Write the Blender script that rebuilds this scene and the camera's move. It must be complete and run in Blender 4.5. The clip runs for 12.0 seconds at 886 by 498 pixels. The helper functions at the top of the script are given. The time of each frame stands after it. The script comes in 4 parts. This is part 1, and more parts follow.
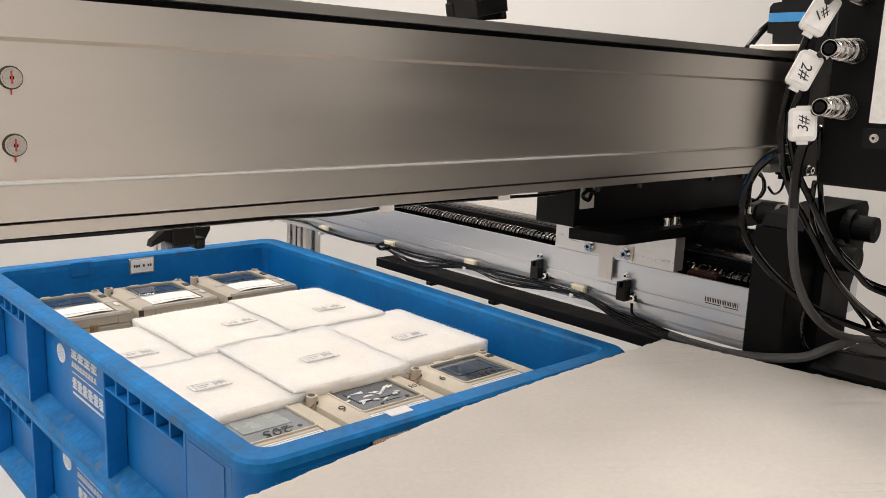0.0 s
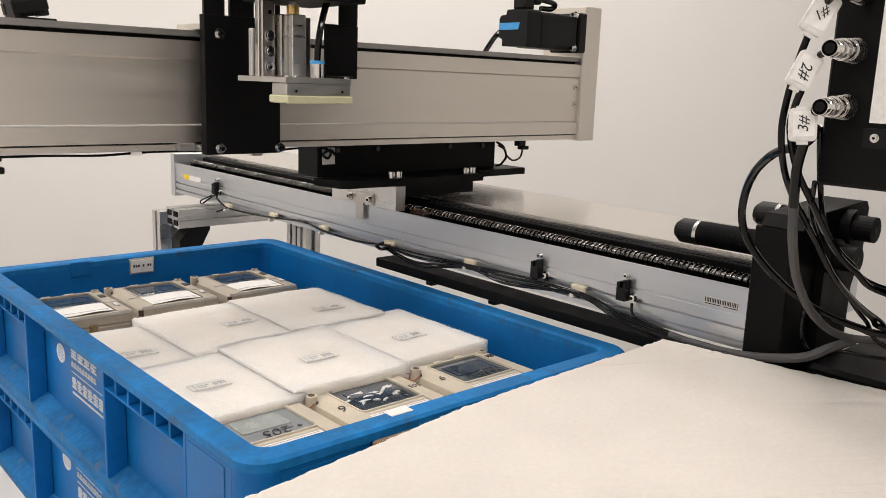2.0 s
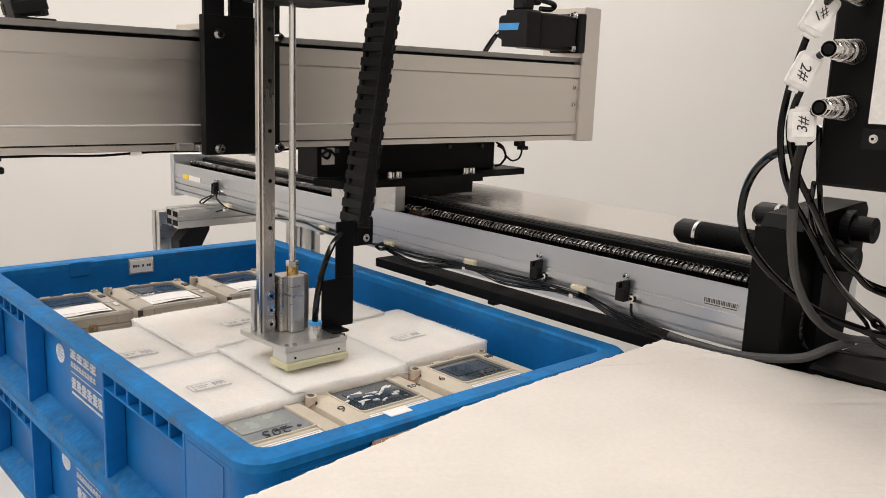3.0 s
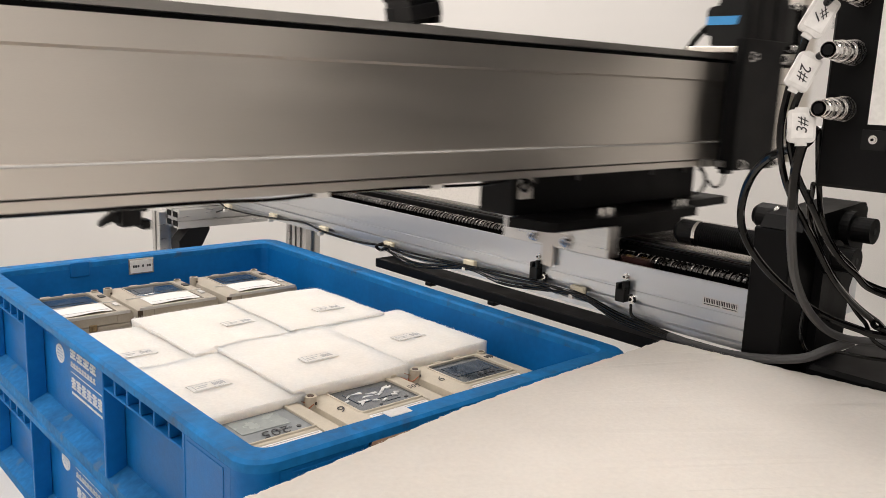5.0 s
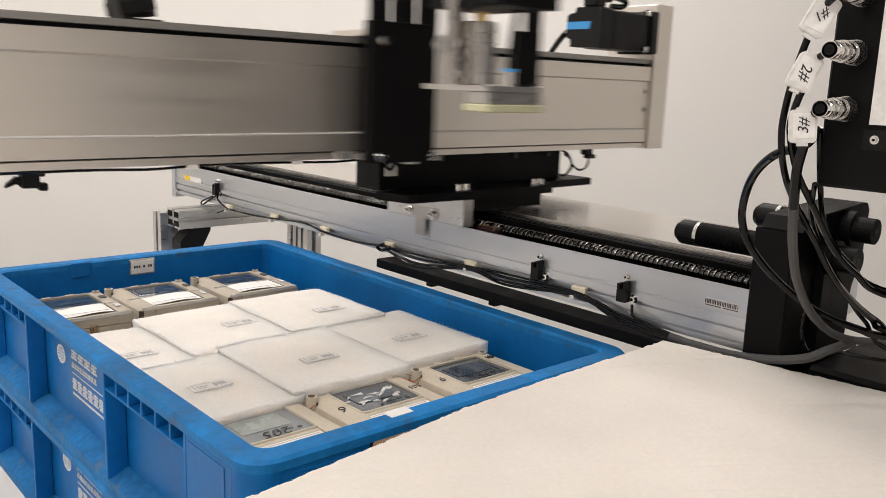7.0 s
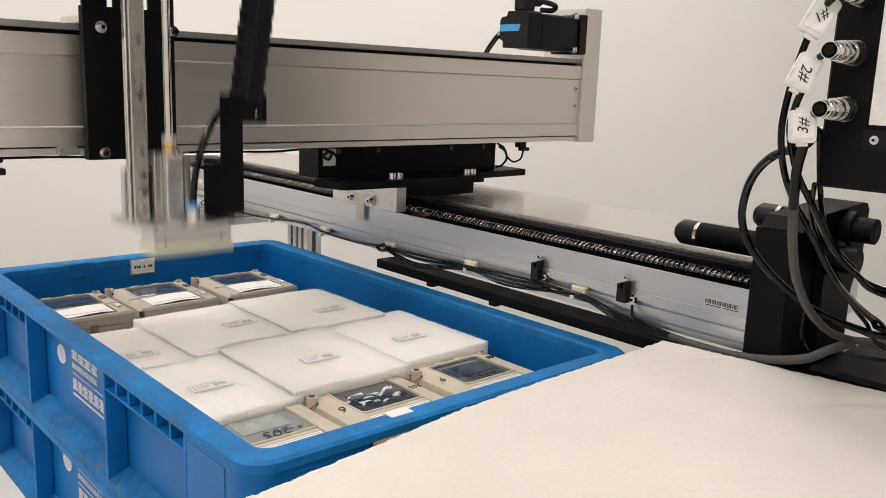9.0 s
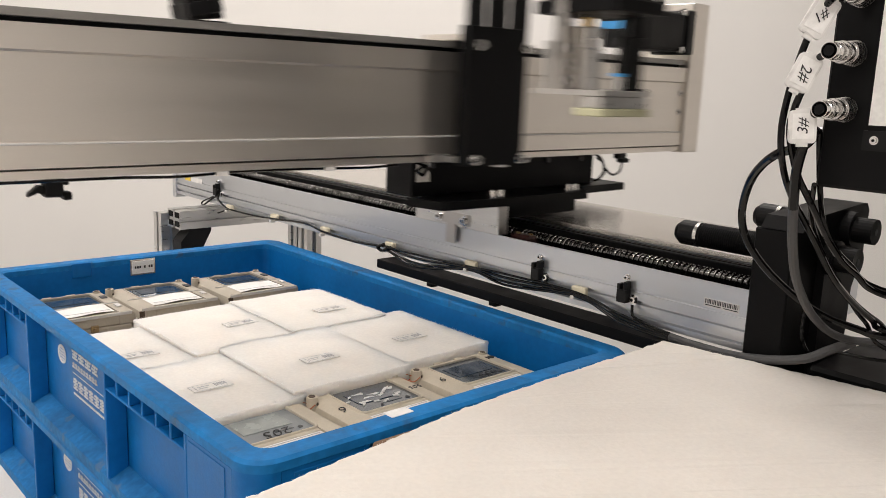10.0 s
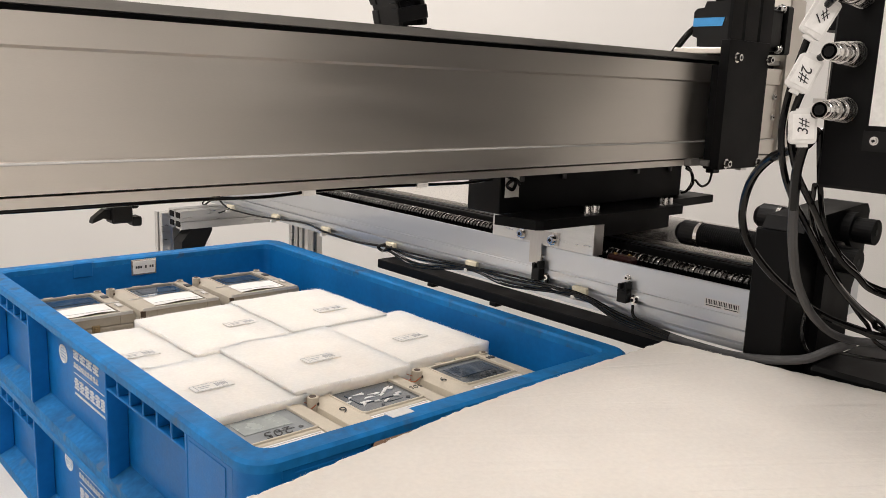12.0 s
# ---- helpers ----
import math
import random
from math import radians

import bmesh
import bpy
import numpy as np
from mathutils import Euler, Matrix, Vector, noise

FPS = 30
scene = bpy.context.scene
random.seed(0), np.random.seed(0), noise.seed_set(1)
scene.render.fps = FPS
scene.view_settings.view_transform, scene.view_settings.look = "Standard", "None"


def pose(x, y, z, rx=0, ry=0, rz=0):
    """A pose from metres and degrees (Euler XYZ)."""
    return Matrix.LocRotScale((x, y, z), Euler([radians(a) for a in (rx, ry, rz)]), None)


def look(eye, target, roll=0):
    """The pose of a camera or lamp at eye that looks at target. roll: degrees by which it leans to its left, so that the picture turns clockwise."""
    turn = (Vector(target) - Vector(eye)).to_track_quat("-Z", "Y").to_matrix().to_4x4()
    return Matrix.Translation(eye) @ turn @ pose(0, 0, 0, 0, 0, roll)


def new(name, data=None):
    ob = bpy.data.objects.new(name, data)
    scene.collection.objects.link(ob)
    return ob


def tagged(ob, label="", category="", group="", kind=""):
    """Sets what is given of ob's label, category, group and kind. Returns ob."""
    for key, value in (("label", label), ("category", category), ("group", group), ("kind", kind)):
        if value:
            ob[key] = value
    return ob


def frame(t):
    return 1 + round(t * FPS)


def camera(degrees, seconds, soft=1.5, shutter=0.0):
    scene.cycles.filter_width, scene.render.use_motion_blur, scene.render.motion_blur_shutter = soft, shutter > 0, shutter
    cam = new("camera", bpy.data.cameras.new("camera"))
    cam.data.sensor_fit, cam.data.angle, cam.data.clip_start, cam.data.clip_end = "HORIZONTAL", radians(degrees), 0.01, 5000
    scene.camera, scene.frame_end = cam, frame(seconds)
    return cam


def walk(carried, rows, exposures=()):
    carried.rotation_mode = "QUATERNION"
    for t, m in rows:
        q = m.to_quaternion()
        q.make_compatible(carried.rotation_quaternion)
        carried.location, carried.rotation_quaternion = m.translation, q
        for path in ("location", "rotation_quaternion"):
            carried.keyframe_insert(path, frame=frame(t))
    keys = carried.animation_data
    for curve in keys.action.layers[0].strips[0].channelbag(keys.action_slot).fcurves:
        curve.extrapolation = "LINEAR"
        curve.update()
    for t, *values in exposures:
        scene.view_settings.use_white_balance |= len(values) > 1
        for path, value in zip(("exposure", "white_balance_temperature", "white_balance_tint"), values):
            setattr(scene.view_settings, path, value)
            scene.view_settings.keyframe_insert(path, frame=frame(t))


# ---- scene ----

# World: table top at z = 0, rim of the upper crate at z = ZR. x runs along the gantry beam, y along the floor rail.
ZR = 0.262
cam = camera(55.568, 12.0, soft=0.85, shutter=0.5)
# a hand-held phone on a rest: it only sways by a millimetre
SWAY = ((0, (-.2680, -.4926, .2700), (.65598, .72897, -.19569), 2.066), (.5, (-.2678, -.4924, .2699), (.65650, .72855, -.19548), 2.09),
        (1, (-.2677, -.4922, .2698), (.65700, .72820, -.19510), 2.15), (1.5, (-.2677, -.4921, .2698), (.65656, .72861, -.19515), 2.12),
        (2, (-.2678, -.4923, .2699), (.65610, .72887, -.19566), 2.08), (2.5, (-.2680, -.4925, .2700), (.65593, .72901, -.19572), 2.066),
        (3, (-.2679, -.4926, .2701), (.65648, .72857, -.19548), 2.12), (5, (-.2678, -.4930, .2702), (.65640, .72877, -.19500), 2.155),
        (5.5, (-.2676, -.4928, .2700), (.65672, .72870, -.19410), 2.157), (6, (-.2675, -.4925, .2700), (.65662, .72875, -.19426), 2.155),
        (6.5, (-.2676, -.4925, .2700), (.65605, .72912, -.19490), 2.145), (7, (-.2678, -.4928, .2700), (.65571, .72958, -.19435), 2.136),
        (9, (-.2679, -.4932, .2702), (.65540, .72985, -.19428), 2.116), (9.5, (-.2679, -.4934, .2701), (.65485, .73044, -.19408), 2.116),
        (10, (-.2680, -.4937, .2703), (.65509, .73020, -.19410), 2.128), (10.5, (-.2680, -.4938, .2704), (.65525, .73026, -.19330), 2.14),
        (11, (-.2679, -.4939, .2705), (.65489, .73045, -.19375), 2.18), (11.5, (-.2681, -.4941, .2706), (.65450, .73070, -.19420), 2.155),
        (12, (-.2683, -.4943, .2708), (.65430, .73082, -.19440), 2.125))
walk(cam, [(t, look(Vector(e) + Vector((0, 0, ZR)), Vector(e) + Vector((0, 0, ZR)) + Vector(a), r)) for t, e, a, r in SWAY])

# ---- light ----
world = bpy.data.worlds.new("world")
scene.world = world
world.use_nodes = True
world.node_tree.nodes["Background"].inputs[0].default_value = (1.0, 0.97, 0.93, 1)
world.node_tree.nodes["Background"].inputs[1].default_value = 0.3
scene.view_settings.exposure = 0.0


def area_lamp(name, x, y, z, sx, sy, watts, colour=(1.0, 0.925, 0.89)):
    lamp = bpy.data.lights.new(name, "AREA")
    lamp.shape, lamp.size, lamp.size_y, lamp.energy, lamp.color = "RECTANGLE", sx, sy, watts, colour
    ob = new(name, lamp)
    ob.matrix_world = pose(x, y, z, 0, 0, -42)
    return ob


# the room stands askew to the machine: its long wall faces the camera
ASKEW = pose(0, 0, 0, 0, 0, -42)
# Unseen ceiling lights, spots and watts chosen to brighten wall, pads and beam.
LAMPS = ((1.15, 0.80, 13.5), (-0.35, 1.55, 6.5), (-1.1, 1.0, 10), (-1.3, -0.3, 15.5), (-0.1, -1.7, 14), (-0.1, 0.2, 1.5))
for lx, ly, watts in LAMPS:
    area_lamp("unseen_ceiling_lamp", lx, ly, 1.93, 0.9, 0.3, watts)


# ---- materials ----
def material(name, colour, rough=0.5, metal=0.0, vary=0.06, scale=30.0, bump=0.0, bump_scale=200.0, stretch=(1, 1, 1), fine=0.04, fine_scale=400.0,
             rough_vary=0.08, coat=0.0, specular=0.5, glow_through=0.0, depth=0.012, scuff=None):
    m = bpy.data.materials.new(name)
    m.use_nodes = True
    nt = m.node_tree
    b = nt.nodes["Principled BSDF"]
    b.inputs["Roughness"].default_value, b.inputs["Metallic"].default_value = rough, metal
    b.inputs["Coat Weight"].default_value = coat
    if glow_through:
        b.inputs["Subsurface Weight"].default_value, b.inputs["Subsurface Scale"].default_value = glow_through, depth
        b.inputs["Subsurface Radius"].default_value = (1.0, 0.9, 0.8)
    b.inputs["Specular IOR Level"].default_value = specular
    tc = nt.nodes.new("ShaderNodeTexCoord")
    mp = nt.nodes.new("ShaderNodeMapping")
    mp.inputs["Scale"].default_value = stretch
    nt.links.new(tc.outputs["Object"], mp.inputs[0])

    def noise_node(sc, detail):
        n = nt.nodes.new("ShaderNodeTexNoise")
        n.inputs["Scale"].default_value, n.inputs["Detail"].default_value = sc, detail
        nt.links.new(mp.outputs[0], n.inputs["Vector"])
        return n

    def spread(n, amount, base=1.0):
        r = nt.nodes.new("ShaderNodeMapRange")
        r.inputs[1].default_value, r.inputs[2].default_value = 0.3, 0.7
        r.inputs[3].default_value, r.inputs[4].default_value = base - amount, base + amount
        nt.links.new(n.outputs[0], r.inputs[0])
        return r

    big, small = noise_node(scale, 4), noise_node(fine_scale, 2)
    k = nt.nodes.new("ShaderNodeMath")
    k.operation = "MULTIPLY"
    nt.links.new(spread(big, vary).outputs[0], k.inputs[0])
    nt.links.new(spread(small, fine).outputs[0], k.inputs[1])
    mix = nt.nodes.new("ShaderNodeVectorMath")
    mix.operation = "SCALE"
    mix.inputs[0].default_value = colour
    nt.links.new(k.outputs[0], mix.inputs["Scale"])
    nt.links.new(mix.outputs[0], b.inputs["Base Color"])
    if scuff:
        # worn patches with a shape of their own
        patch, shade = noise_node(38.0, 8), nt.nodes.new("ShaderNodeMixRGB")
        ramp = nt.nodes.new("ShaderNodeMapRange")
        ramp.inputs[1].default_value, ramp.inputs[2].default_value, ramp.inputs[4].default_value = 0.60, 0.68, 0.65
        nt.links.new(patch.outputs[0], ramp.inputs[0])
        nt.links.new(ramp.outputs[0], shade.inputs[0])
        nt.links.new(mix.outputs[0], shade.inputs[1])
        shade.inputs[2].default_value = (*scuff, 1)
        nt.links.new(shade.outputs[0], b.inputs["Base Color"])
    if rough_vary:
        nt.links.new(spread(big, rough_vary, rough).outputs[0], b.inputs["Roughness"])
    if bump:
        bn = nt.nodes.new("ShaderNodeBump")
        bn.inputs["Strength"].default_value, bn.inputs["Distance"].default_value = bump, 0.001
        nt.links.new(noise_node(bump_scale, 3).outputs[0], bn.inputs["Height"])
        nt.links.new(bn.outputs[0], b.inputs["Normal"])
    return m


def glow(name, colour, strength):
    m = bpy.data.materials.new(name)
    m.use_nodes = True
    b = m.node_tree.nodes["Principled BSDF"]
    b.inputs["Base Color"].default_value = (0.8, 0.8, 0.8, 1)
    b.inputs["Emission Color"].default_value, b.inputs["Emission Strength"].default_value = (*colour, 1), strength
    return m


WALL = material("white_wall", (0.86, 0.845, 0.82), 0.9, vary=0.02, scale=1.5, bump=0.05, bump_scale=60)
FLOOR = material("grey_floor", (0.45, 0.44, 0.42), 0.4, vary=0.05, scale=3)
CEIL = material("ceiling_paint", (0.82, 0.81, 0.79), 0.95, vary=0.02, scale=2)
TABLE = material("cream_laminate", (0.78, 0.75, 0.70), 0.5, vary=0.03, scale=8, bump=0.03)
BLUE = material("blue_plastic", (0.003, 0.136, 0.415), 0.46, specular=0.22, vary=0.14, scale=14, bump=0.12, bump_scale=500, fine=0.05, fine_scale=150, rough_vary=0.1)
BLUE_WORN = material("worn_blue_plastic", (0.007, 0.158, 0.425), 0.58, specular=0.25, vary=0.22, scale=22, bump=0.2, bump_scale=400, fine=0.12, fine_scale=120, scuff=(0.045, 0.085, 0.14))
BLUE_DUSTY = material("dusty_blue_plastic", (0.016, 0.150, 0.38), 0.7, specular=0.18, vary=0.28, scale=16, bump=0.25, bump_scale=300, fine=0.15, fine_scale=140, scuff=(0.11, 0.17, 0.25))
PRINT = material("white_print", (0.72, 0.74, 0.76), 0.6, vary=0.06, scale=200)
ALU = material("anodised_aluminium", (0.71, 0.67, 0.62), 0.36, 0.95, vary=0.02, scale=4, stretch=(1, 12, 12), fine=0.015, rough_vary=0.03)
ALU_RAIL = material("satin_aluminium", (0.615, 0.635, 0.665), 0.34, 0.92, vary=0.02, scale=4, stretch=(12, 1, 12), fine=0.02, rough_vary=0.04)
ALU_COVER = material("cover_aluminium", (0.72, 0.69, 0.65), 0.24, 1.0, vary=0.02, scale=4, stretch=(12, 1, 12), fine=0.015, rough_vary=0.03)
ALU_CUT = material("machined_aluminium", (0.64, 0.635, 0.625), 0.34, 0.9, vary=0.04, scale=30, stretch=(1, 1, 8), bump=0.06, bump_scale=150)
CHROME = material("bright_steel", (0.68, 0.67, 0.66), 0.16, 1.0, vary=0.05, scale=60, rough_vary=0.05)
STEEL = material("brushed_steel", (0.52, 0.495, 0.465), 0.28, 1.0, vary=0.08, scale=30, stretch=(1, 1, 0.1))
BLACK = material("black_anodised", (0.004, 0.004, 0.0043), 0.5, specular=0.12, vary=0.15, scale=20, bump=0.05, bump_scale=300)
BLACK_GLOSS = material("black_rubber_cable", (0.004, 0.004, 0.0043), 0.08, specular=0.3, vary=0.1, scale=60)
BLACK_PLASTIC = material("black_plastic", (0.006, 0.006, 0.0065), 0.45, specular=0.22, vary=0.15, scale=40, bump=0.1)
DARK_GREY = material("dark_grey_sleeve", (0.055, 0.055, 0.057), 0.5, vary=0.1, scale=50, bump=0.1)
GREY_STRIP = material("grey_cover_strip", (0.30, 0.29, 0.275), 0.42, 0.6, vary=0.05, scale=10, stretch=(1, 10, 10))
FOAM = material("white_foam", (0.755, 0.715, 0.66), 0.9, glow_through=1.0, depth=0.05, vary=0.03, scale=35, bump=0.3, bump_scale=260, fine=0.03, fine_scale=300, specular=0.12)
BEIGE = material("beige_plastic", (0.56, 0.50, 0.40), 0.5, vary=0.06, scale=40, bump=0.08, bump_scale=500)
BEIGE_DARK = material("aged_beige_plastic", (0.42, 0.38, 0.315), 0.55, vary=0.09, scale=30, bump=0.08)
LCD = material("grey_display", (0.22, 0.24, 0.25), 0.35, vary=0.1, scale=60, coat=0.0)
LCD_DARK = material("dark_display", (0.05, 0.065, 0.08), 0.12, vary=0.3, scale=40, coat=0.5)
WHITE = material("white_plastic", (0.76, 0.74, 0.70), 0.45, vary=0.03, scale=50)
PAPER = material("white_paper", (0.80, 0.79, 0.77), 0.8, vary=0.03, scale=100)
INK = material("black_ink", (0.02, 0.02, 0.022), 0.6, vary=0.1, scale=200)
GREY_INK = material("grey_ink", (0.46, 0.45, 0.45), 0.7, vary=0.2, scale=300)
CARD = material("brown_cardboard", (0.17, 0.105, 0.065), 0.85, vary=0.1, scale=40, stretch=(1, 1, 6), bump=0.2)
BRASS = material("brass", (0.62, 0.42, 0.16), 0.28, 1.0, vary=0.06, scale=80)
SPONGE = material("yellow_silicone", (0.56, 0.55, 0.36), 0.6, vary=0.08, scale=60, bump=0.2)
RED = material("red_paint", (0.55, 0.03, 0.02), 0.5, vary=0.1, scale=100)
CYAN = material("bright_blue_label", (0.05, 0.32, 0.70), 0.4, vary=0.06, scale=80)
YELLOW = material("yellow_label", (0.80, 0.58, 0.05), 0.5, vary=0.05, scale=100)
CREAM = material("cream_nylon", (0.74, 0.68, 0.52), 0.5, vary=0.05, scale=80)
DARK_STEEL = material("oiled_dark_steel", (0.11, 0.11, 0.11), 0.16, 1.0, vary=0.1, scale=60)
THREAD = material("oiled_steel_thread", (0.20, 0.195, 0.19), 0.18, 1.0, vary=0.1, scale=60)
RED_DARK = material("dark_red_metal", (0.026, 0.006, 0.005), 0.4, vary=0.2, scale=60)
SLEEVE = material("milky_sleeve", (0.70, 0.69, 0.67), 0.3, vary=0.05, scale=80)
CLEAR_LID = material("dull_beige_lid", (0.42, 0.37, 0.29), 0.35, vary=0.1, scale=40)
LCD_SHEEN = material("dark_blue_display", (0.035, 0.055, 0.085), 0.15, vary=0.2, scale=50, coat=0.4)
LCD_PALE = material("pale_display", (0.30, 0.33, 0.32), 0.25, vary=0.1, scale=60)
BROWN = material("dark_brown", (0.07, 0.045, 0.03), 0.7, vary=0.1, scale=80)
BRASS_DULL = material("dull_brass", (0.30, 0.22, 0.12), 0.5, 0.6, vary=0.15, scale=80)
COPPER = material("copper_wire", (0.40, 0.15, 0.08), 0.35, 0.9, vary=0.1, scale=80)
LABEL_FILM = material("thin_label", (0.755, 0.72, 0.67), 0.7, glow_through=0.8, vary=0.05, scale=120)
FOAM_SHEET = material("white_packing_foam", (0.655, 0.618, 0.568), 0.85, glow_through=0.7, vary=0.03, scale=16, bump=0.22, bump_scale=420, fine=0.025, fine_scale=240, specular=0.15)
# Silver stickers; also the painted shine on the beam lip and meter lids.
STICKER_AND_SHINE = material("silver_sticker_and_shine", (0.62, 0.61, 0.60), 0.5, 0.2, vary=0.03, scale=80)
def fibre_material(name, colour):
    """Thin hairs that let half of the light through."""
    m = bpy.data.materials.new(name)
    m.use_nodes = True
    nt = m.node_tree
    nt.nodes.remove(nt.nodes["Principled BSDF"])
    d, t, mix = nt.nodes.new("ShaderNodeBsdfDiffuse"), nt.nodes.new("ShaderNodeBsdfTranslucent"), nt.nodes.new("ShaderNodeMixShader")
    d.inputs["Color"].default_value = t.inputs["Color"].default_value = (*colour, 1)
    nt.links.new(d.outputs[0], mix.inputs[1])
    nt.links.new(t.outputs[0], mix.inputs[2])
    nt.links.new(mix.outputs[0], nt.nodes["Material Output"].inputs["Surface"])
    return m


FIBRE = fibre_material("white_fibre", (0.88, 0.86, 0.82))
LAMP_GLOW = glow("lamp_diffuser", (1.0, 0.95, 0.88), 3.0)


# ---- mesh tools ----
def box(bm, x0, y0, z0, x1, y1, z1, bevel=0.0, seg=1):
    """A box between two corners, with bevelled edges."""
    r = bmesh.ops.create_cube(bm, size=1.0)
    for v in r["verts"]:
        v.co = Vector(((x0 + x1) / 2 + v.co.x * (x1 - x0), (y0 + y1) / 2 + v.co.y * (y1 - y0), (z0 + z1) / 2 + v.co.z * (z1 - z0)))
    if bevel:
        edges = {e for v in r["verts"] for e in v.link_edges}
        bmesh.ops.bevel(bm, geom=list(edges), offset=bevel, segments=seg, affect="EDGES", profile=0.5)


def cyl(bm, a, b, r, seg=20, r2=None, bevel=0.0):
    """A cylinder or cone from a to b."""
    a, b = Vector(a), Vector(b)
    d = b - a
    m = Matrix.Translation((a + b) / 2) @ d.to_track_quat("Z", "Y").to_matrix().to_4x4()
    bmesh.ops.create_cone(bm, cap_ends=True, segments=seg, radius1=r, radius2=r if r2 is None else r2, depth=d.length, matrix=m)


def prism(bm, pts, axis, lo, hi):
    """A closed outline, given in the two other axes in order, pushed along an axis."""
    def place(p, s):
        return {"x": (s, p[0], p[1]), "y": (p[0], s, p[1]), "z": (p[0], p[1], s)}[axis]
    va = [bm.verts.new(place(p, lo)) for p in pts]
    vb = [bm.verts.new(place(p, hi)) for p in pts]
    bm.faces.new(va)
    bm.faces.new(vb[::-1])
    n = len(pts)
    for i in range(n):
        bm.faces.new((va[i], vb[i], vb[(i + 1) % n], va[(i + 1) % n]))
    bmesh.ops.recalc_face_normals(bm, faces=bm.faces)


def rounded(x0, y0, x1, y1, r, seg=6):
    pts = []
    for cx, cy, a0 in ((x1 - r, y1 - r, 0), (x0 + r, y1 - r, 90), (x0 + r, y0 + r, 180), (x1 - r, y0 + r, 270)):
        for i in range(seg + 1):
            a = radians(a0 + 90 * i / seg)
            pts.append((cx + r * math.cos(a), cy + r * math.sin(a)))
    return pts


def ring(bm, outer, inner, z0, z1, soft=0.0):
    """A closed band between two outlines with the same count, from z0 to z1, its upper edges broken by soft."""
    n = len(outer)

    def shift(pts, other, k):
        return [(p[0] + (q[0] - p[0]) * k, p[1] + (q[1] - p[1]) * k) for p, q in zip(pts, other)]
    loops = [(outer, z0), (outer, z1 - soft)]
    if soft:
        loops += [(shift(outer, inner, 0.12), z1), (shift(inner, outer, 0.12), z1), (inner, z1 - soft)]
    else:
        loops += [(inner, z1)]
    loops += [(inner, z0)]
    if not soft:
        loops[1] = (outer, z1)
    vs = [[bm.verts.new((p[0], p[1], z)) for p in pts] for pts, z in loops]
    for k in range(len(vs)):
        a, b = vs[k], vs[(k + 1) % len(vs)]
        for i in range(n):
            bm.faces.new((a[i], a[(i + 1) % n], b[(i + 1) % n], b[i]))
    bmesh.ops.recalc_face_normals(bm, faces=bm.faces)


def spline(points, n=10):
    """Points on a smooth curve through the given points."""
    p = [Vector(q) for q in points]
    p = [2 * p[0] - p[1]] + p + [2 * p[-1] - p[-2]]
    out = []
    for i in range(1, len(p) - 2):
        for k in range(n):
            t = k / n
            a, b, c, d = p[i - 1:i + 3]
            out.append(0.5 * ((2 * b) + (c - a) * t + (2 * a - 5 * b + 4 * c - d) * t * t + (3 * b - a - 3 * c + d) * t ** 3))
    return out + [p[-2]]


def tube(bm, points, r, seg=10, n=10, smooth=True):
    """A round cable along a curve."""
    path = spline(points, n) if smooth else [Vector(q) for q in points]
    rings, side = [], None
    for i, q in enumerate(path):
        d = (path[min(i + 1, len(path) - 1)] - path[max(i - 1, 0)]).normalized()
        if side is None:
            side = d.orthogonal().normalized()
        side = (side - d * side.dot(d)).normalized()
        up = d.cross(side)
        rings.append([bm.verts.new(q + r * (math.cos(a) * side + math.sin(a) * up)) for a in (2 * math.pi * k / seg for k in range(seg))])
    for a, b in zip(rings, rings[1:]):
        for k in range(seg):
            bm.faces.new((a[k], a[(k + 1) % seg], b[(k + 1) % seg], b[k]))
    bm.faces.new(rings[0][::-1])
    bm.faces.new(rings[-1])


def mesh_of(name, bm, mat, smooth=False):
    me = bpy.data.meshes.new(name)
    bm.to_mesh(me)
    bm.free()
    me.materials.append(mat)
    if smooth:
        for p in me.polygons:
            p.use_smooth = True
        me.set_sharp_from_angle(angle=radians(35))
    return me


def part(name, bm, mat, parent, label="", smooth=False, kind=""):
    """One mesh object under a thing or a part, in the space of that parent."""
    ob = new(name, mesh_of(name, bm, mat, smooth))
    ob.parent = parent
    return tagged(ob, label, kind=kind)


def thing(name, label, category, at=None, group="", kind=""):
    ob = new(name)
    ob.empty_display_size = 0.05
    if at is not None:
        ob.matrix_basis = at
    return tagged(ob, label, category, group, kind)


def solo(name, bm, mat, label, category="", kind="", smooth=False, group=""):
    return tagged(new(name, mesh_of(name, bm, mat, smooth)), label, category, group, kind)


def B(*boxes, bevel=0.0, seg=1):
    bm = bmesh.new()
    for b in boxes:
        box(bm, *b, bevel=bevel, seg=seg)
    return bm


def C(*cyls, seg=20):
    bm = bmesh.new()
    for a, b, r in cyls:
        cyl(bm, a, b, r, seg)
    return bm


def T(points, r, seg=10, n=10):
    bm = bmesh.new()
    tube(bm, points, r, seg, n)
    return bm


def socket_bolt(parent, at, d, r=0.006, h=0.006, name="bolt", label="bright steel socket bolt"):
    """A cap bolt with a washer, whose head points along d."""
    at, d = Vector(at), Vector(d).normalized()
    bm = bmesh.new()
    cyl(bm, at, at + d * 0.0012, r * 1.45, 20)
    cyl(bm, at + d * 0.0012, at + d * h, r, 18)
    ob = part(name, bm, CHROME, parent, label)
    bm = bmesh.new()
    cyl(bm, at + d * (h - 0.001), at + d * (h + 0.0004), r * 0.5, 6)
    part("socket", bm, BLACK, ob)
    return ob


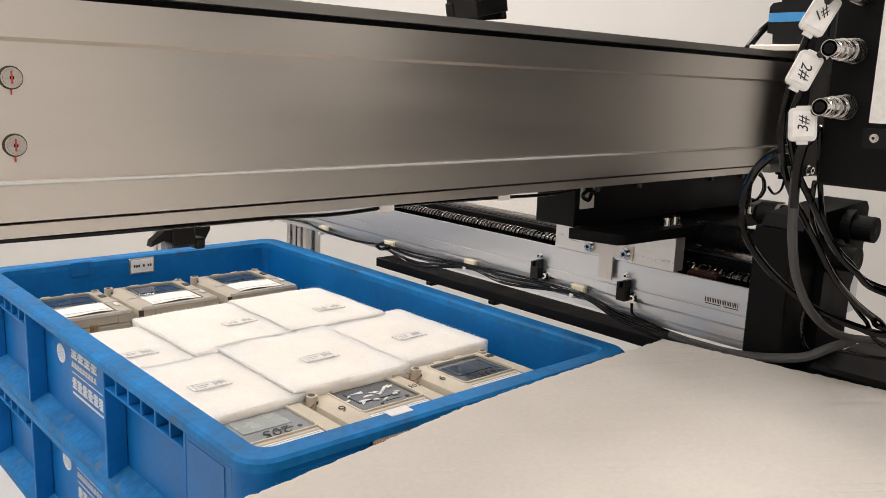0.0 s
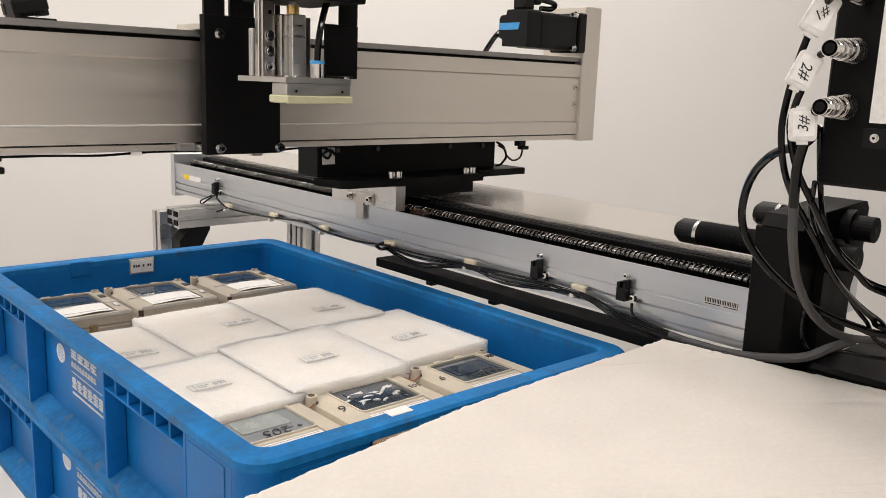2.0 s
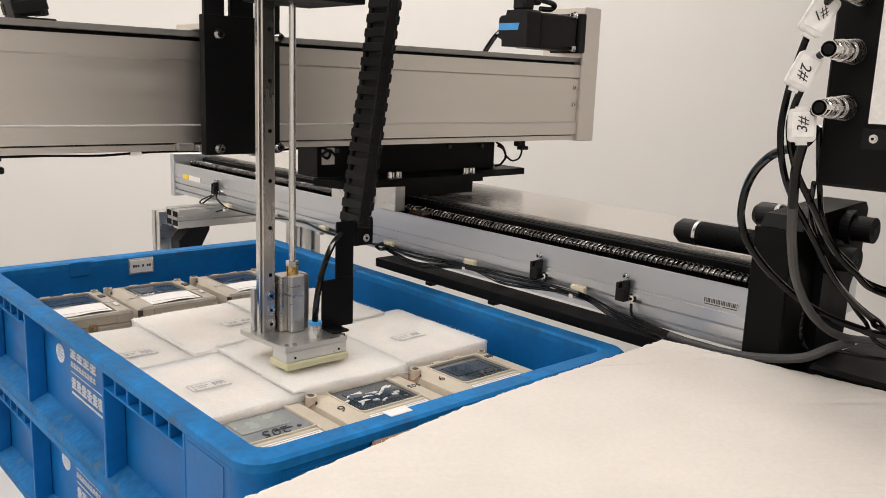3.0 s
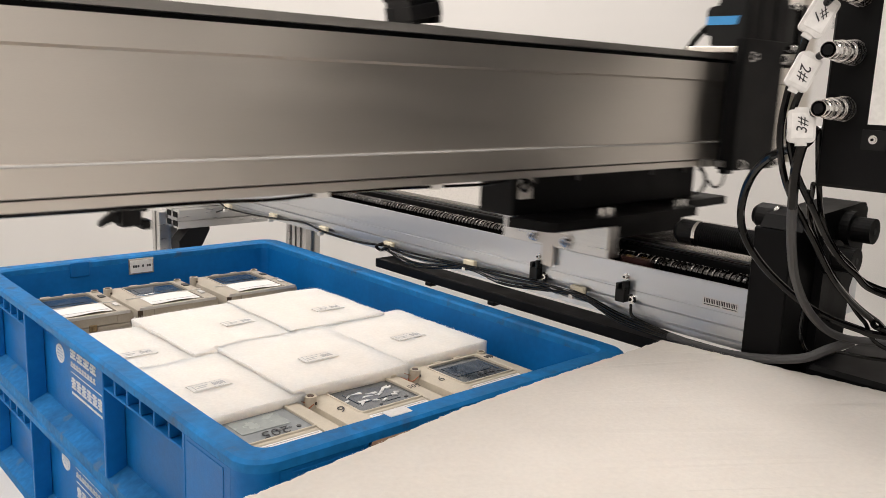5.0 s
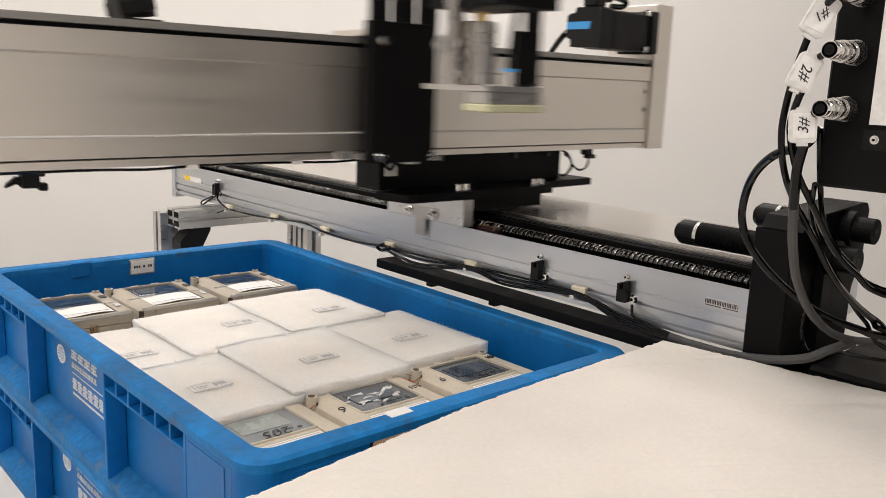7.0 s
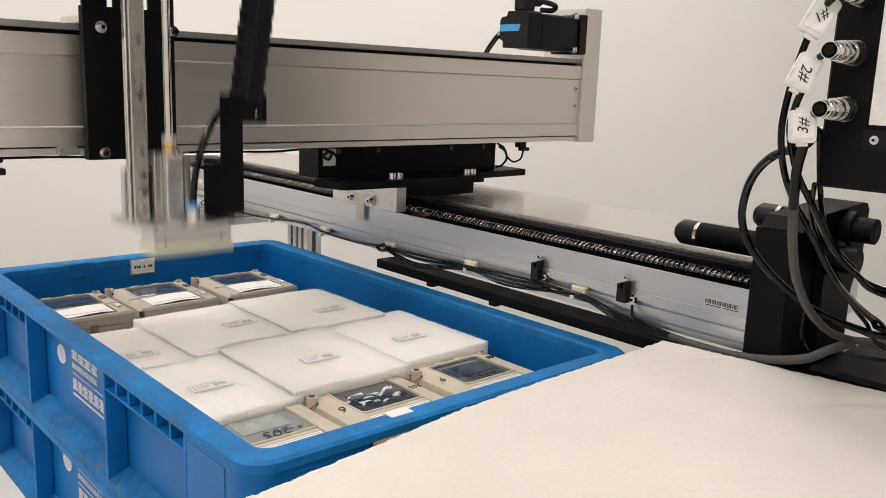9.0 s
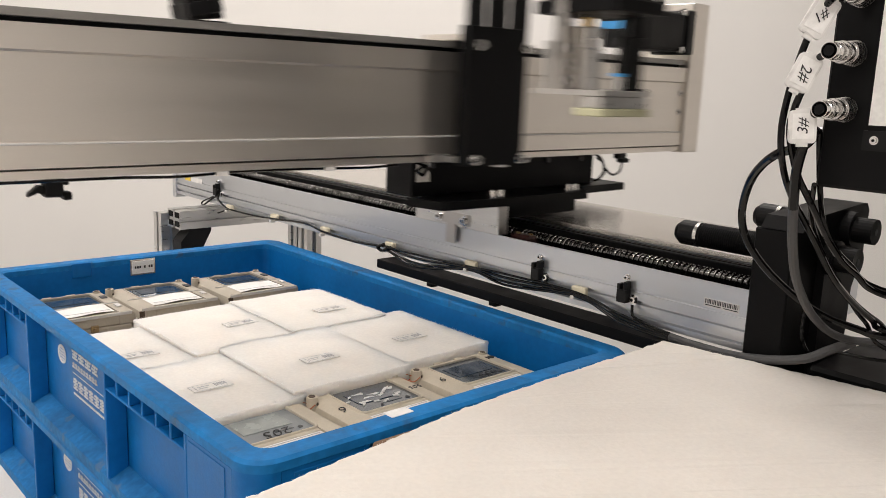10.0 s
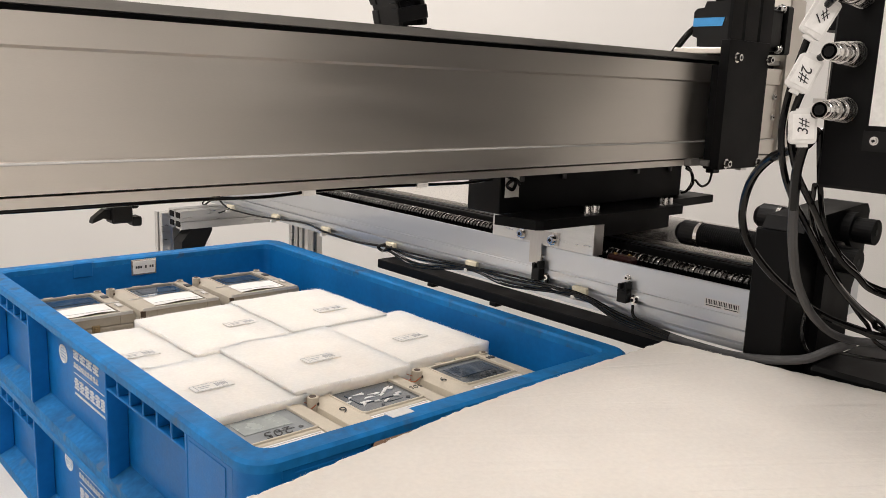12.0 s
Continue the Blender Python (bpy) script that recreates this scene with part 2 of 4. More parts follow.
def writing(parent, text, at, size, mat=INK, name="writing", thin=0.0):
    """Letters in the built-in font, flat, turned into a mesh under a thing."""
    cu = bpy.data.curves.new(name, "FONT")
    cu.body, cu.size, cu.align_x, cu.align_y, cu.extrude, cu.shear = text, size, "CENTER", "CENTER", 0.00015, 0.25
    cu.offset = -thin * size
    tmp = bpy.data.objects.new(name, cu)
    scene.collection.objects.link(tmp)
    me = bpy.data.meshes.new_from_object(tmp.evaluated_get(bpy.context.evaluated_depsgraph_get()))
    bpy.data.objects.remove(tmp)
    me.materials.clear()
    me.materials.append(mat)
    ob = new(name, me)
    ob.parent = parent
    ob.matrix_basis = at
    return ob


# ---- room ----
X0, X1, Y0, Y1, ZF, ZC = -2.4, 2.4, -2.3, 2.15, -0.75, 2.0
solo("floor", B((X0 - .1, Y0 - .1, ZF - .1, X1 + .1, Y1 + .1, ZF)), FLOOR, "smooth pale grey floor", kind="structure").matrix_world = ASKEW
solo("ceiling", B((X0 - .1, Y0 - .1, ZC, X1 + .1, Y1 + .1, ZC + .1)), CEIL, "plain white ceiling", kind="structure").matrix_world = ASKEW
solo("wall_north", B((X0 - .1, Y1, ZF, X1 + .1, Y1 + .1, ZC)), WALL, "plain white wall behind the machine", kind="structure").matrix_world = ASKEW
solo("wall_south", B((X0 - .1, Y0 - .1, ZF, X1 + .1, Y0, ZC)), WALL, "plain white wall", kind="structure").matrix_world = ASKEW
solo("wall_east", B((X1, Y0, ZF, X1 + .1, Y1, ZC)), WALL, "plain white wall beside the machine", kind="structure").matrix_world = ASKEW
solo("wall_west", B((X0 - .1, Y0, ZF, X0, Y1, ZC)), WALL, "plain white wall", kind="structure").matrix_world = ASKEW
# Glowing panel cases assumed for the unseen lamps.
for lx, ly, _ in LAMPS:
    lamp_case = thing("unseen_ceiling_light", "long white ceiling light panel, assumed out of view", "light", pose(lx, ly, ZC, 0, 0, -42), group="ceiling lights")
    part("frame", B((-.5, -.18, -.03, .5, -.16, 0), (-.5, .16, -.03, .5, .18, 0), (-.5, -.16, -.03, -.48, .16, 0), (.48, -.16, -.03, .5, .16, 0)), WHITE, lamp_case)
    part("diffuser", B((-.478, -.158, -.03, .478, .158, -.012)), LAMP_GLOW, lamp_case)

table = thing("worktable", "cream laminate worktable under crates and machine", "table")
part("tabletop", B((-0.75, -0.75, -0.04, 0.82, 1.75, 0), bevel=0.003), TABLE, table)
for tx in (-.68, .75):
    for ty in (-.68, 1.68):
        part("leg", B((tx - .03, ty - .03, ZF, tx + .03, ty + .03, -0.04), bevel=0.003), WHITE, table)


# ---- crates ----
CX, CY, CH, RIM = 0.452, 0.742, 0.131, 0.0095


def crate(at, label):
    c = thing("storage_crate", label, "crate", at, group="stacked crates")
    out, inn = rounded(0, 0, CX, CY, .026, 12), rounded(.0236, .0236, CX - .0236, CY - .0236, .012, 12)
    bm = bmesh.new()
    ring(bm, out, inn, CH - RIM, CH, 0.0025)
    part("rim", bm, BLUE_WORN, c, "scuffed blue rim", smooth=True)
    bm = bmesh.new()
    ring(bm, rounded(.021, .021, CX - .021, CY - .021, .014), rounded(.0238, .0238, CX - .0238, CY - .0238, .012), .004, CH - RIM)
    part("wall", bm, BLUE, c, smooth=True)
    part("base", B((.0212, .0212, 0, CX - .0212, CY - .0212, .004)), BLUE, c)
    # sloped foot that runs round the crate
    bm = bmesh.new()
    foot_o, foot_i = rounded(.001, .001, CX - .001, CY - .001, .025), rounded(.0208, .0208, CX - .0208, CY - .0208, .0142)
    n = len(foot_o)
    loops = [(foot_o, 0.0), (foot_o, .012), (foot_i, .021), (foot_i, 0.0)]
    vs = [[bm.verts.new((p[0], p[1], z)) for p in pts] for pts, z in loops]
    for k in range(4):
        a, b = vs[k], vs[(k + 1) % 4]
        for i in range(n):
            bm.faces.new((a[i], a[(i + 1) % n], b[(i + 1) % n], b[i]))
    bmesh.ops.recalc_face_normals(bm, faces=bm.faces)
    part("foot", bm, BLUE_DUSTY, c, "dusty blue foot ledge")

    for flip_x in (0, 1):
        for flip_y in (0, 1):
            arc = [(.026 + .0255 * math.cos(radians(180 + 7.5 * k)), .026 + .0255 * math.sin(radians(180 + 7.5 * k))) for k in range(13)]
            pts = [(CX - x if flip_x else x, CY - y if flip_y else y) for x, y in arc + [(.0259, .0207), (.0207, .0207), (.0207, .0259)]]
            bm = bmesh.new()
            prism(bm, pts, "z", .0122, CH - RIM - .0001)
            part("corner_post", bm, BLUE, c, smooth=True)
    # ribs, cells and corner panels on the four sides
    def side(length, to_world):
        def slab(name, s0, s1, d0, d1, z0, z1, bev=0.0008):
            a, b = to_world(s0, d0), to_world(s1, d1)
            part(name, B((min(a[0], b[0]), min(a[1], b[1]), z0, max(a[0], b[0]), max(a[1], b[1]), z1), bevel=bev), BLUE, c)
        for s0, s1 in ((.026, .104), (.70 if length > .6 else length - .104, length - .026)):
            slab("corner_panel", s0, s1, .0008, .0206, .012, CH - RIM - .0001, .001)
            slab("corner_inset", s0 + .011, s1 - .006, .0001, .0009, .026, CH - .0135, .0004)
        groups = ((.104, .28), (.525, .70)) if length > .6 else ((.104, length - .104),)
        for g0, g1 in groups:
            for s in (g0 - .0025, g1 - .0025):
                slab("rib", s, s + .005, .0002, .0206, .0125, CH - RIM - .0001)
            slab("shelf", g0, g1, .001, .0206, CH - .0275, CH - .0250)
            k = 6
            for i in range(1, k):
                s = g0 + (g1 - g0) * i / k
                slab("divider", s - .0016, s + .0016, .001, .0206, CH - .0250, CH - RIM - .0001)
    side(CY, lambda s, d: (d, s))
    side(CY, lambda s, d: (CX - d, s))
    side(CX, lambda s, d: (s, d))
    side(CX, lambda s, d: (s, CY - d))
    return c


def crate_print(c):
    """A round emblem and rows of plain bars in white on the recessed side panel."""
    xs = .0203
    bm = bmesh.new()
    n = 28
    for k in range(n):
        a0, a1 = 2 * math.pi * k / n, 2 * math.pi * (k + .82) / n
        q = [(.467 + math.cos(a) * r, .0845 + math.sin(a) * r * .8) for a, r in ((a0, .0135), (a1, .0135), (a1, .0105), (a0, .0105))]
        prism(bm, q, "x", xs, xs + .0008)
    for k in range(5):
        w = (.006, .0085, .0095, .0085, .006)[k]
        box(bm, xs, .467 - w, .0775 + .0035 * k, xs + .0008, .467 + w, .0795 + .0035 * k)
    part("emblem", bm, PRINT, c, "white round printed emblem")

    def row(y_start, y_end, z, height, count, gap, strokes):
        bm = bmesh.new()
        w = (y_start - y_end) / count
        for k in range(count):
            a, b = y_start - k * w, y_start - (k + 1) * w + gap
            for i in range(strokes):
                zz = z + height * i / strokes
                box(bm, xs, b + (i % 2) * gap * .6, zz, xs + .0008, a - ((i + k) % 2) * gap * .5, zz + height / strokes * .62)
            if strokes > 1:
                box(bm, xs, (a + b) / 2 - .0012, z, xs + .0008, (a + b) / 2 + .0012, z + height * .95)
        part("printed_line", bm, PRINT, c, "white printed bars")
    row(.432, .352, .0895, .0150, 4, .003, 4)
    row(.432, .356, .0790, .0065, 9, .0016, 2)
    row(.432, .318, .0725, .0010, 1, 0, 1)
    row(.432, .320, .0545, .0135, 7, .0026, 4)
    row(.432, .320, .0475, .0040, 22, .0012, 1)


lower_crate = crate(pose(0, 0, 0), "blue plastic crate at the bottom of the stack, dusty")
upper_crate = crate(pose(0, 0, 0.131), "scuffed blue plastic crate full of meters and foam pads")


crate_print(lower_crate)
crate_print(upper_crate)
lab = part("name_label", B((.198, CY - .0258, CH - .028, .236, CY - .0240, CH - .004), bevel=.0006), CHROME, upper_crate, "white framed label on the inner wall")
part("label_card", B((.2005, CY - .0265, CH - .0255, .2335, CY - .0255, CH - .0065)), PAPER, lab)
part("printed_bar", B(*[(.204 + k * .0035, CY - .0269, CH - .0175, .2065 + k * .0035, CY - .0264, CH - .0138) for k in (0, 1, 2, 4, 6, 7)]), INK, lab)
part("notch", B((.115, CY - .0256, CH - .0215, .142, CY - .0239, CH - .0002), bevel=.0008), BLUE, upper_crate)


# ---- meters and pads ----
def meter(at, label, dark=False, aged=False, height=.078, marks=(), wires=False, scribble=False, base=.043):
    """Face up, 112 mm wide; y = 0 at the back edge of its cover."""
    body = BEIGE_DARK if aged else BEIGE
    m = thing("electricity_meter", label, "meter", at, group="meters in the crate")
    z1, ln = height - .012, .115 if aged else .107
    part("housing", B((-.054, -ln, 0, .054, -.001, z1 - .004), bevel=.003, seg=2), body, m)
    part("terminal_base", B((-.052, -ln - base, 0, .052, -ln - .0002, z1 - .014), bevel=.003, seg=2), body, m)
    part("terminal_lid", B((-.049, -ln - base + .002, z1 - .0138, .049, -ln - .005, z1 - .011), bevel=.001), CLEAR_LID, m)
    # cover: two flanks with sloped shoulders, a back bar, a middle bar and a front bar round the window and the nameplate
    bm = bmesh.new()
    prism(bm, [(-.0575, z1 - .004), (-.0575, height - .010), (-.0555, height - .0045), (-.0490, height - .0008), (-.0440, height), (-.0350, height), (-.0350, z1 - .004)], "y", -ln, -.0005)
    prism(bm, [(.0560, z1 - .004), (.0560, height - .005), (.0540, height - .0012), (.0500, height), (.0365, height), (.0365, z1 - .004)], "y", -ln, -.0005)
    box(bm, -.0352, -.0060, z1 - .004, .0367, -.0005, height, bevel=.001)
    box(bm, -.0352, -.0715, z1 - .004, .0367, -.0655, height - .0008, bevel=.001)
    box(bm, -.0352, -ln, z1 - .004, .0367, -ln + .0055, height - .0005, bevel=.001)
    part("cover_frame", bm, body, m, smooth=True)
    # raised thin bezel round the window, with softened corners
    bm = bmesh.new()
    ring(bm, rounded(-.0372, -.0668, .0386, -.0040, .006), rounded(-.0350, -.0648, .0364, -.0060, .0045), height - .0012, height + .0010, .0004)
    part("bezel", bm, body, m, smooth=True)
    w = part("display_window", B((-.0349, -.0654, z1 + .0002, .0364, -.0061, height - .0015)), LCD_DARK if dark else LCD, m, "dark glossy display window" if dark else "grey display window")
    part("display_glass", B((-.024, -.044, height - .0014, .024, -.016, height - .0009), bevel=.0003), LCD_SHEEN if dark else LCD_PALE, w)
    part("button", C(((.026, -.054, height - .0014), (.026, -.054, height - .0008), .0022), seg=14), DARK_GREY, w)
    part("button", C(((-.006, -.056, height - .0014), (-.006, -.056, height - .0008), .0016), seg=14), DARK_GREY, w)
    part("inner_line", B((.002, -.0530, height - .0014, .020, -.0505, height - .0010)), LCD_DARK, w)
    if aged:
        # a curled white nameplate under a clear lip
        bm = bmesh.new()
        n = 10
        loops = []
        for i in range(n + 1):
            x, z = -.036 + .068 * i / n, height + .0003 + .0016 * math.sin(3.3 * i / n + at.translation.x * 30) ** 2
            loops.append([bm.verts.new(q) for q in ((x, -ln + .004, z), (x, -.0705, z), (x, -.0705, z + .0004), (x, -ln + .004, z + .0004))])
        for la, lb in zip(loops, loops[1:]):
            for i in range(4):
                bm.faces.new((la[i], la[(i + 1) % 4], lb[(i + 1) % 4], lb[i]))
        bm.faces.new(loops[0])
        bm.faces.new(loops[-1][::-1])
        bmesh.ops.recalc_face_normals(bm, faces=bm.faces)
        part("nameplate", bm, PAPER, m, "curled white nameplate")
        part("plate_edge", B((-.0335, -ln + .0095, height + .0023, .028, -ln + .0105, height + .0026)), GREY_INK, m)
        # The shine on the clear lid is painted as opaque pale strips.
        part("lid_shine", B((-.0535, -ln - .0012, height - .0042, .0525, -ln - .0002, height - .0004), (-.0535, -.0690, height + .0001, .0525, -.0680, height + .0012)), STICKER_AND_SHINE, m, "pale strips that paint the shine of the clear lid")
        part("latch", B((.000, -ln - .0025, z1 - .010, .010, -ln + .0002, z1 - .001), bevel=.0008), BRASS_DULL, m)
        part("latch_pin", C(((.005, -ln - .0050, z1 - .0055), (.005, -ln - .0020, z1 - .0055), .0022), seg=12), BRASS_DULL, m)
        part("spare_catch", B((.0415, -.040, height, .0495, -.028, height + .0016), bevel=.0004), DARK_GREY, m)
        part("spare_catch", B((.0425, -.092, height, .0485, -.078, height + .0020), bevel=.0004), STICKER_AND_SHINE, m)
        part("corner_slot", B((-.0565, -ln - .0006, height - .014, -.0500, -ln + .0008, height - .004)), BROWN, m)
    else:
        part("nameplate", B((-.0338, -.1012, z1 + .0002, .0358, -.0720, height - .0015)), PAPER, m, "white nameplate")
        part("name_edge", B((-.031, -.099, height - .0014, .033, -.0980, height - .0011), (-.031, -.0752, height - .0014, .033, -.0745, height - .0011)), GREY_INK, m)
    part("corner_screw", C(((.0470, -.0045, height - .0002), (.0470, -.0045, height + .0022), .0048), seg=16), body, m, smooth=True)
    part("corner_hole", C(((.0470, -.0045, height + .0020), (.0470, -.0045, height + .0025), .0030), seg=12), BROWN, m)
    for x in (-.016, .014):
        part("catch", B((x - .006, -.0010, height - .003, x + .006, .0022, height + .0006), bevel=.0006), body, m)
    if at.translation.x > .085:
        # a round screw post at the back corner with a cross hole for the seal
        part("screw_boss", C(((-.0570, -.012, z1 - .016), (-.0570, -.012, height + .0045), .0058), seg=22), body, m, smooth=True)
        part("boss_hole", C(((-.0570, -.012, height + .0044), (-.0570, -.012, height + .0049), .0034), seg=14), BROWN, m)
        part("cross_hole", C(((-.0545, -.0172, height - .002), (-.0540, -.0180, height - .002), .0015), seg=12), BROWN, m)
    if wires:
        part("seal_wire", T([(-.057, -.018, height - .002), (-.064, -.016, height - .006), (-.072, -.008, height - .003), (-.078, -.006, height - .001), (-.071, -.012, height - .008)], .0006, 6, 6), COPPER, m, "thin copper seal wire")
        part("seal_wire", T([(-.060, -.008, z1 + .004), (-.069, -.004, z1 + .010), (-.075, .003, z1 + .012), (-.077, .002, z1 + .018)], .0005, 6, 6), RED, m)
        part("seal_wire", T([(-.063, -.012, height - .001), (-.070, -.004, height + .002), (-.066, .001, height + .004)], .0004, 6, 6), COPPER, m)
    if scribble:
        part("scribble", T([(.040 + .0012 * k, -.020 + (.004 if k % 2 else -.003) + .001 * (k % 3), height + .0003) for k in range(10)], .0006, 6, 3), INK, m, "black pen scribble")
    for text, x, y, size, lift in marks:
        writing(m, text, pose(x, y, height + lift, 0, 0, 180), size, thin=.011)
    return m


Z_IN = 0.131 + .004
TOP = ZR - .031 - Z_IN
meter(pose(.0825, .160, Z_IN), "beige electricity meter with grey display and handwritten number", base=.027, height=TOP, marks=(("205", .004, -.054, .019, -.0007),))
meter(pose(.2045, .160, Z_IN), "beige electricity meter with a scratched dark display and handwriting", True, base=.027, height=TOP, marks=(("6", -.0445, -.047, .018, .0003), ("505", .0475, -.040, .011, .0003)), wires=True)
meter(pose(.3335, .160, Z_IN), "beige electricity meter with dark display in the crate corner", True, base=.027, height=TOP, marks=(("9", -.0445, -.040, .016, .0003), ("635", .010, -.053, .017, -.0007)), wires=True, scribble=True)
for x, y in ((.080, .662), (.1995, .663), (.3255, .663)):
    meter(pose(x, y, Z_IN), "aged beige electricity meter with dark display and white nameplate", True, True, TOP)
for x in (.082, .206, .33):
    for y in (.325, .480):
        meter(pose(x, y, Z_IN), "beige electricity meter under a foam pad", height=.062)
# bright torn film on one window, and loose paper at the crate's near wall
rng = random.Random(8)
bm = bmesh.new()
for k in range(15):
    cx, cy, r = .178 + .0037 * k + rng.uniform(-.004, .004), .1245 + .012 * math.sin(k * 1.9) + rng.uniform(-.003, .003), rng.uniform(.004, .0085)
    lean, n = rng.uniform(-.5, .9), 6
    pts = []
    for i in range(n):
        u, q = 6.283 * i / n, r * rng.uniform(.25, 1.25)
        du, dv = q * math.cos(u) * 1.2, q * math.sin(u) * .42
        pts.append((cx + du * math.cos(lean) - dv * math.sin(lean), cy + du * math.sin(lean) + dv * math.cos(lean)))
    prism(bm, pts, "z", ZR - .0326, ZR - .0318 + .00004 * k)
solo("peeled_film", bm, SLEEVE, "torn white film on a dark meter window", "film", kind="stuff")
for x0, x1 in ((.065, .125), (.190, .215), (.297, .335)):
    solo("paper_slip", B((x0, .0420, ZR - .04, x1, .0424, ZR - .0165)), PAPER, "white paper slip between meter and crate wall", "paper")

solo("paper_slip", B((.137, .0120, ZR - .006, .160, .0245, ZR + .0007), bevel=.0004), PAPER, "white paper slip tucked over the crate rim", "paper")

EDGE = .0020


def fibre(verts, faces, at, d, length, thick):
    """One thin tapering hair."""
    d = Vector(d).normalized()
    side = d.orthogonal().normalized() * thick
    side.rotate(Matrix.Rotation(random.uniform(0, 6.28), 3, d))
    bend = Vector((random.uniform(-1, 1), random.uniform(-1, 1), random.uniform(-1, 1))) * length * .35
    i = len(verts)
    verts += [at - side, at + side, at + d * length * .6 + bend * .3 + side * .6, at + d * length + bend]
    faces += [(i, i + 1, i + 2), (i, i + 2, i + 3)]


def fuzz(w, l, h, count):
    """Hairs that stand off the upper edges and sides of a pad."""
    verts, faces = [], []
    for _ in range(count):
        s, u = random.choice((-1, 1)), random.uniform(-1, 1)
        along = random.random() < l / (w + l)
        turn = random.uniform(0, 1.57)
        o, q = (w, l) if along else (l, w)
        a, b = s * (o / 2 - EDGE + EDGE * math.cos(turn)), u * (q / 2 - .003)
        z = h - EDGE + EDGE * math.sin(turn) if random.random() < .72 else random.uniform(h * .4, h - EDGE)
        d = (s * math.cos(turn) + random.uniform(-.6, .6), random.uniform(-.8, .8), math.sin(turn) + random.uniform(-.5, .4))
        at, d = (Vector((a, b, z)), d) if along else (Vector((b, a, z)), (d[1], d[0], d[2]))
        fibre(verts, faces, at, d, random.uniform(.0006, .0022), .00008)
    return from_lists(verts, faces)


def from_lists(verts, faces):
    bm = bmesh.new()
    vs = [bm.verts.new(v) for v in verts]
    for f in faces:
        bm.faces.new([vs[i] for i in f])
    return bm


PADS = ((.0835, .228, .116, .150, .0), (.203, .237, .132, .160, .0035), (.331, .247, .130, .156, .0015), (.070, .370, .091, .156, -.001), (.172, .392, .124, .156, .0030), (.300, .398, .130, .150, .0045))
LABELS = ((.080, .221), (.205, .222), (.334, .230), (.063, .352), (.200, .386), (.320, .375))
for k, ((x, y, w, l, up), (lx, ly)) in enumerate(zip(PADS, LABELS)):
    w, l, h = w + (.008 if x > .15 else -.002), l + .008, .0410 + up
    x += 0 if x > .15 else .003
    base = Z_IN + .0625
    p = thing("foam_pad", "white foam pad with a faint printed label, lying on a meter", "foam pad", pose(x, y, base, 0, 0, (1.0, -.8, .6, -1.5, 1.2, -.4)[k]), group="foam pads")
    bm = bmesh.new()
    box(bm, -w / 2, -l / 2, 0, w / 2, l / 2, h)
    bmesh.ops.subdivide_edges(bm, edges=bm.edges[:], cuts=31, use_grid_fill=True)
    for v in bm.verts:
        c = v.co
        up_share = max(0.0, c.z / h)
        # pull the box towards a soft-edged cushion
        lim = Vector((w / 2 - EDGE, l / 2 - EDGE, h - EDGE))
        core = Vector((max(-lim.x, min(lim.x, c.x)), max(-lim.y, min(lim.y, c.y)), min(lim.z, c.z)))
        out = c - core
        if out.length > EDGE:
            out = out.normalized() * EDGE
        n = noise.noise(Vector((c.x * 24 + 7 * k, c.y * 24, c.z * 30)))
        f = noise.noise(Vector((c.x * 150, c.y * 150 + 3 * k, c.z * 150)))
        v.co = core + out + Vector((.0008 * n + .0004 * f, .0008 * n - .0004 * f, up_share * (.0008 * n + .0004 * f)))
    bmesh.ops.recalc_face_normals(bm, faces=bm.faces)
    part("pad", bm, FOAM, p, smooth=True)
    part("fuzz", fuzz(w, l, h, 2000), FIBRE, p, "loose white fibres", kind="stuff")
    bx, by, zt = lx - x, ly - y, h + .0007
    sheet = part("printed_label", B((bx - .020, by - .0085, zt - .0030, bx + .020, by + .0085, zt), bevel=.0001), LABEL_FILM, p, "thin white label with faint grey print")
    rows = [(bx - .019, by - .0077, zt, bx + .014, by - .0073, zt + .0001), (bx - .019, by + .0073, zt, bx + .017, by + .0077, zt + .0001), (bx - .016, by - .006, zt, bx - .0155, by + .006, zt + .0002)]
    for i in range(7):
        rows.append((bx + .004 + .0018 * i, by - .004 + (i % 3) * .001, zt, bx + .0052 + .0018 * i, by + .004, zt + .0002))
    rows += [(bx - .013, by + .001, zt, bx - .001, by + .0022, zt + .0002), (bx - .013, by - .003, zt, bx - .004, by - .002, zt + .0002)]
    part("print", B(*rows), GREY_INK, sheet, kind="stuff")


# ---- foam sheet and carton ----
carton = thing("carton", "brown cardboard box under the foam sheet", "box")
part("body", B((-.03, -.45, 0, .40, -.075, ZR - .008), bevel=.003), CARD, carton)
part("flap", B((.100, -.0749, ZR - .06, .42, -.009, ZR - .003), bevel=.002), CARD, carton, "folded brown cardboard flap")
part("hand_hole", B((.118, -.030, ZR - .0032, .132, -.020, ZR - .0026), bevel=.0001), BROWN, carton)
FOAM_Z = ZR + .03
bm = bmesh.new()
corners = [Vector(c) for c in ((.4275, -.0490), (.235, -.0545), (.148, -.0590), (.060, -.0715), (-.40, -.1270), (-.42, -.52), (.50, -.50))]
outline = []
for a, b in zip(corners, corners[1:] + corners[:1]):
    n = int((b - a).length / .0035)
    side = Vector((-(b - a).y, (b - a).x)).normalized()
    for k in range(n):
        q = a.lerp(b, k / n)
        outline.append(q + side * (.0016 * noise.noise(Vector((q.x * 90, q.y * 90, 0))) + .0009 * noise.noise(Vector((q.x * 400, q.y * 400, 5)))))
n = len(outline)
loops = []
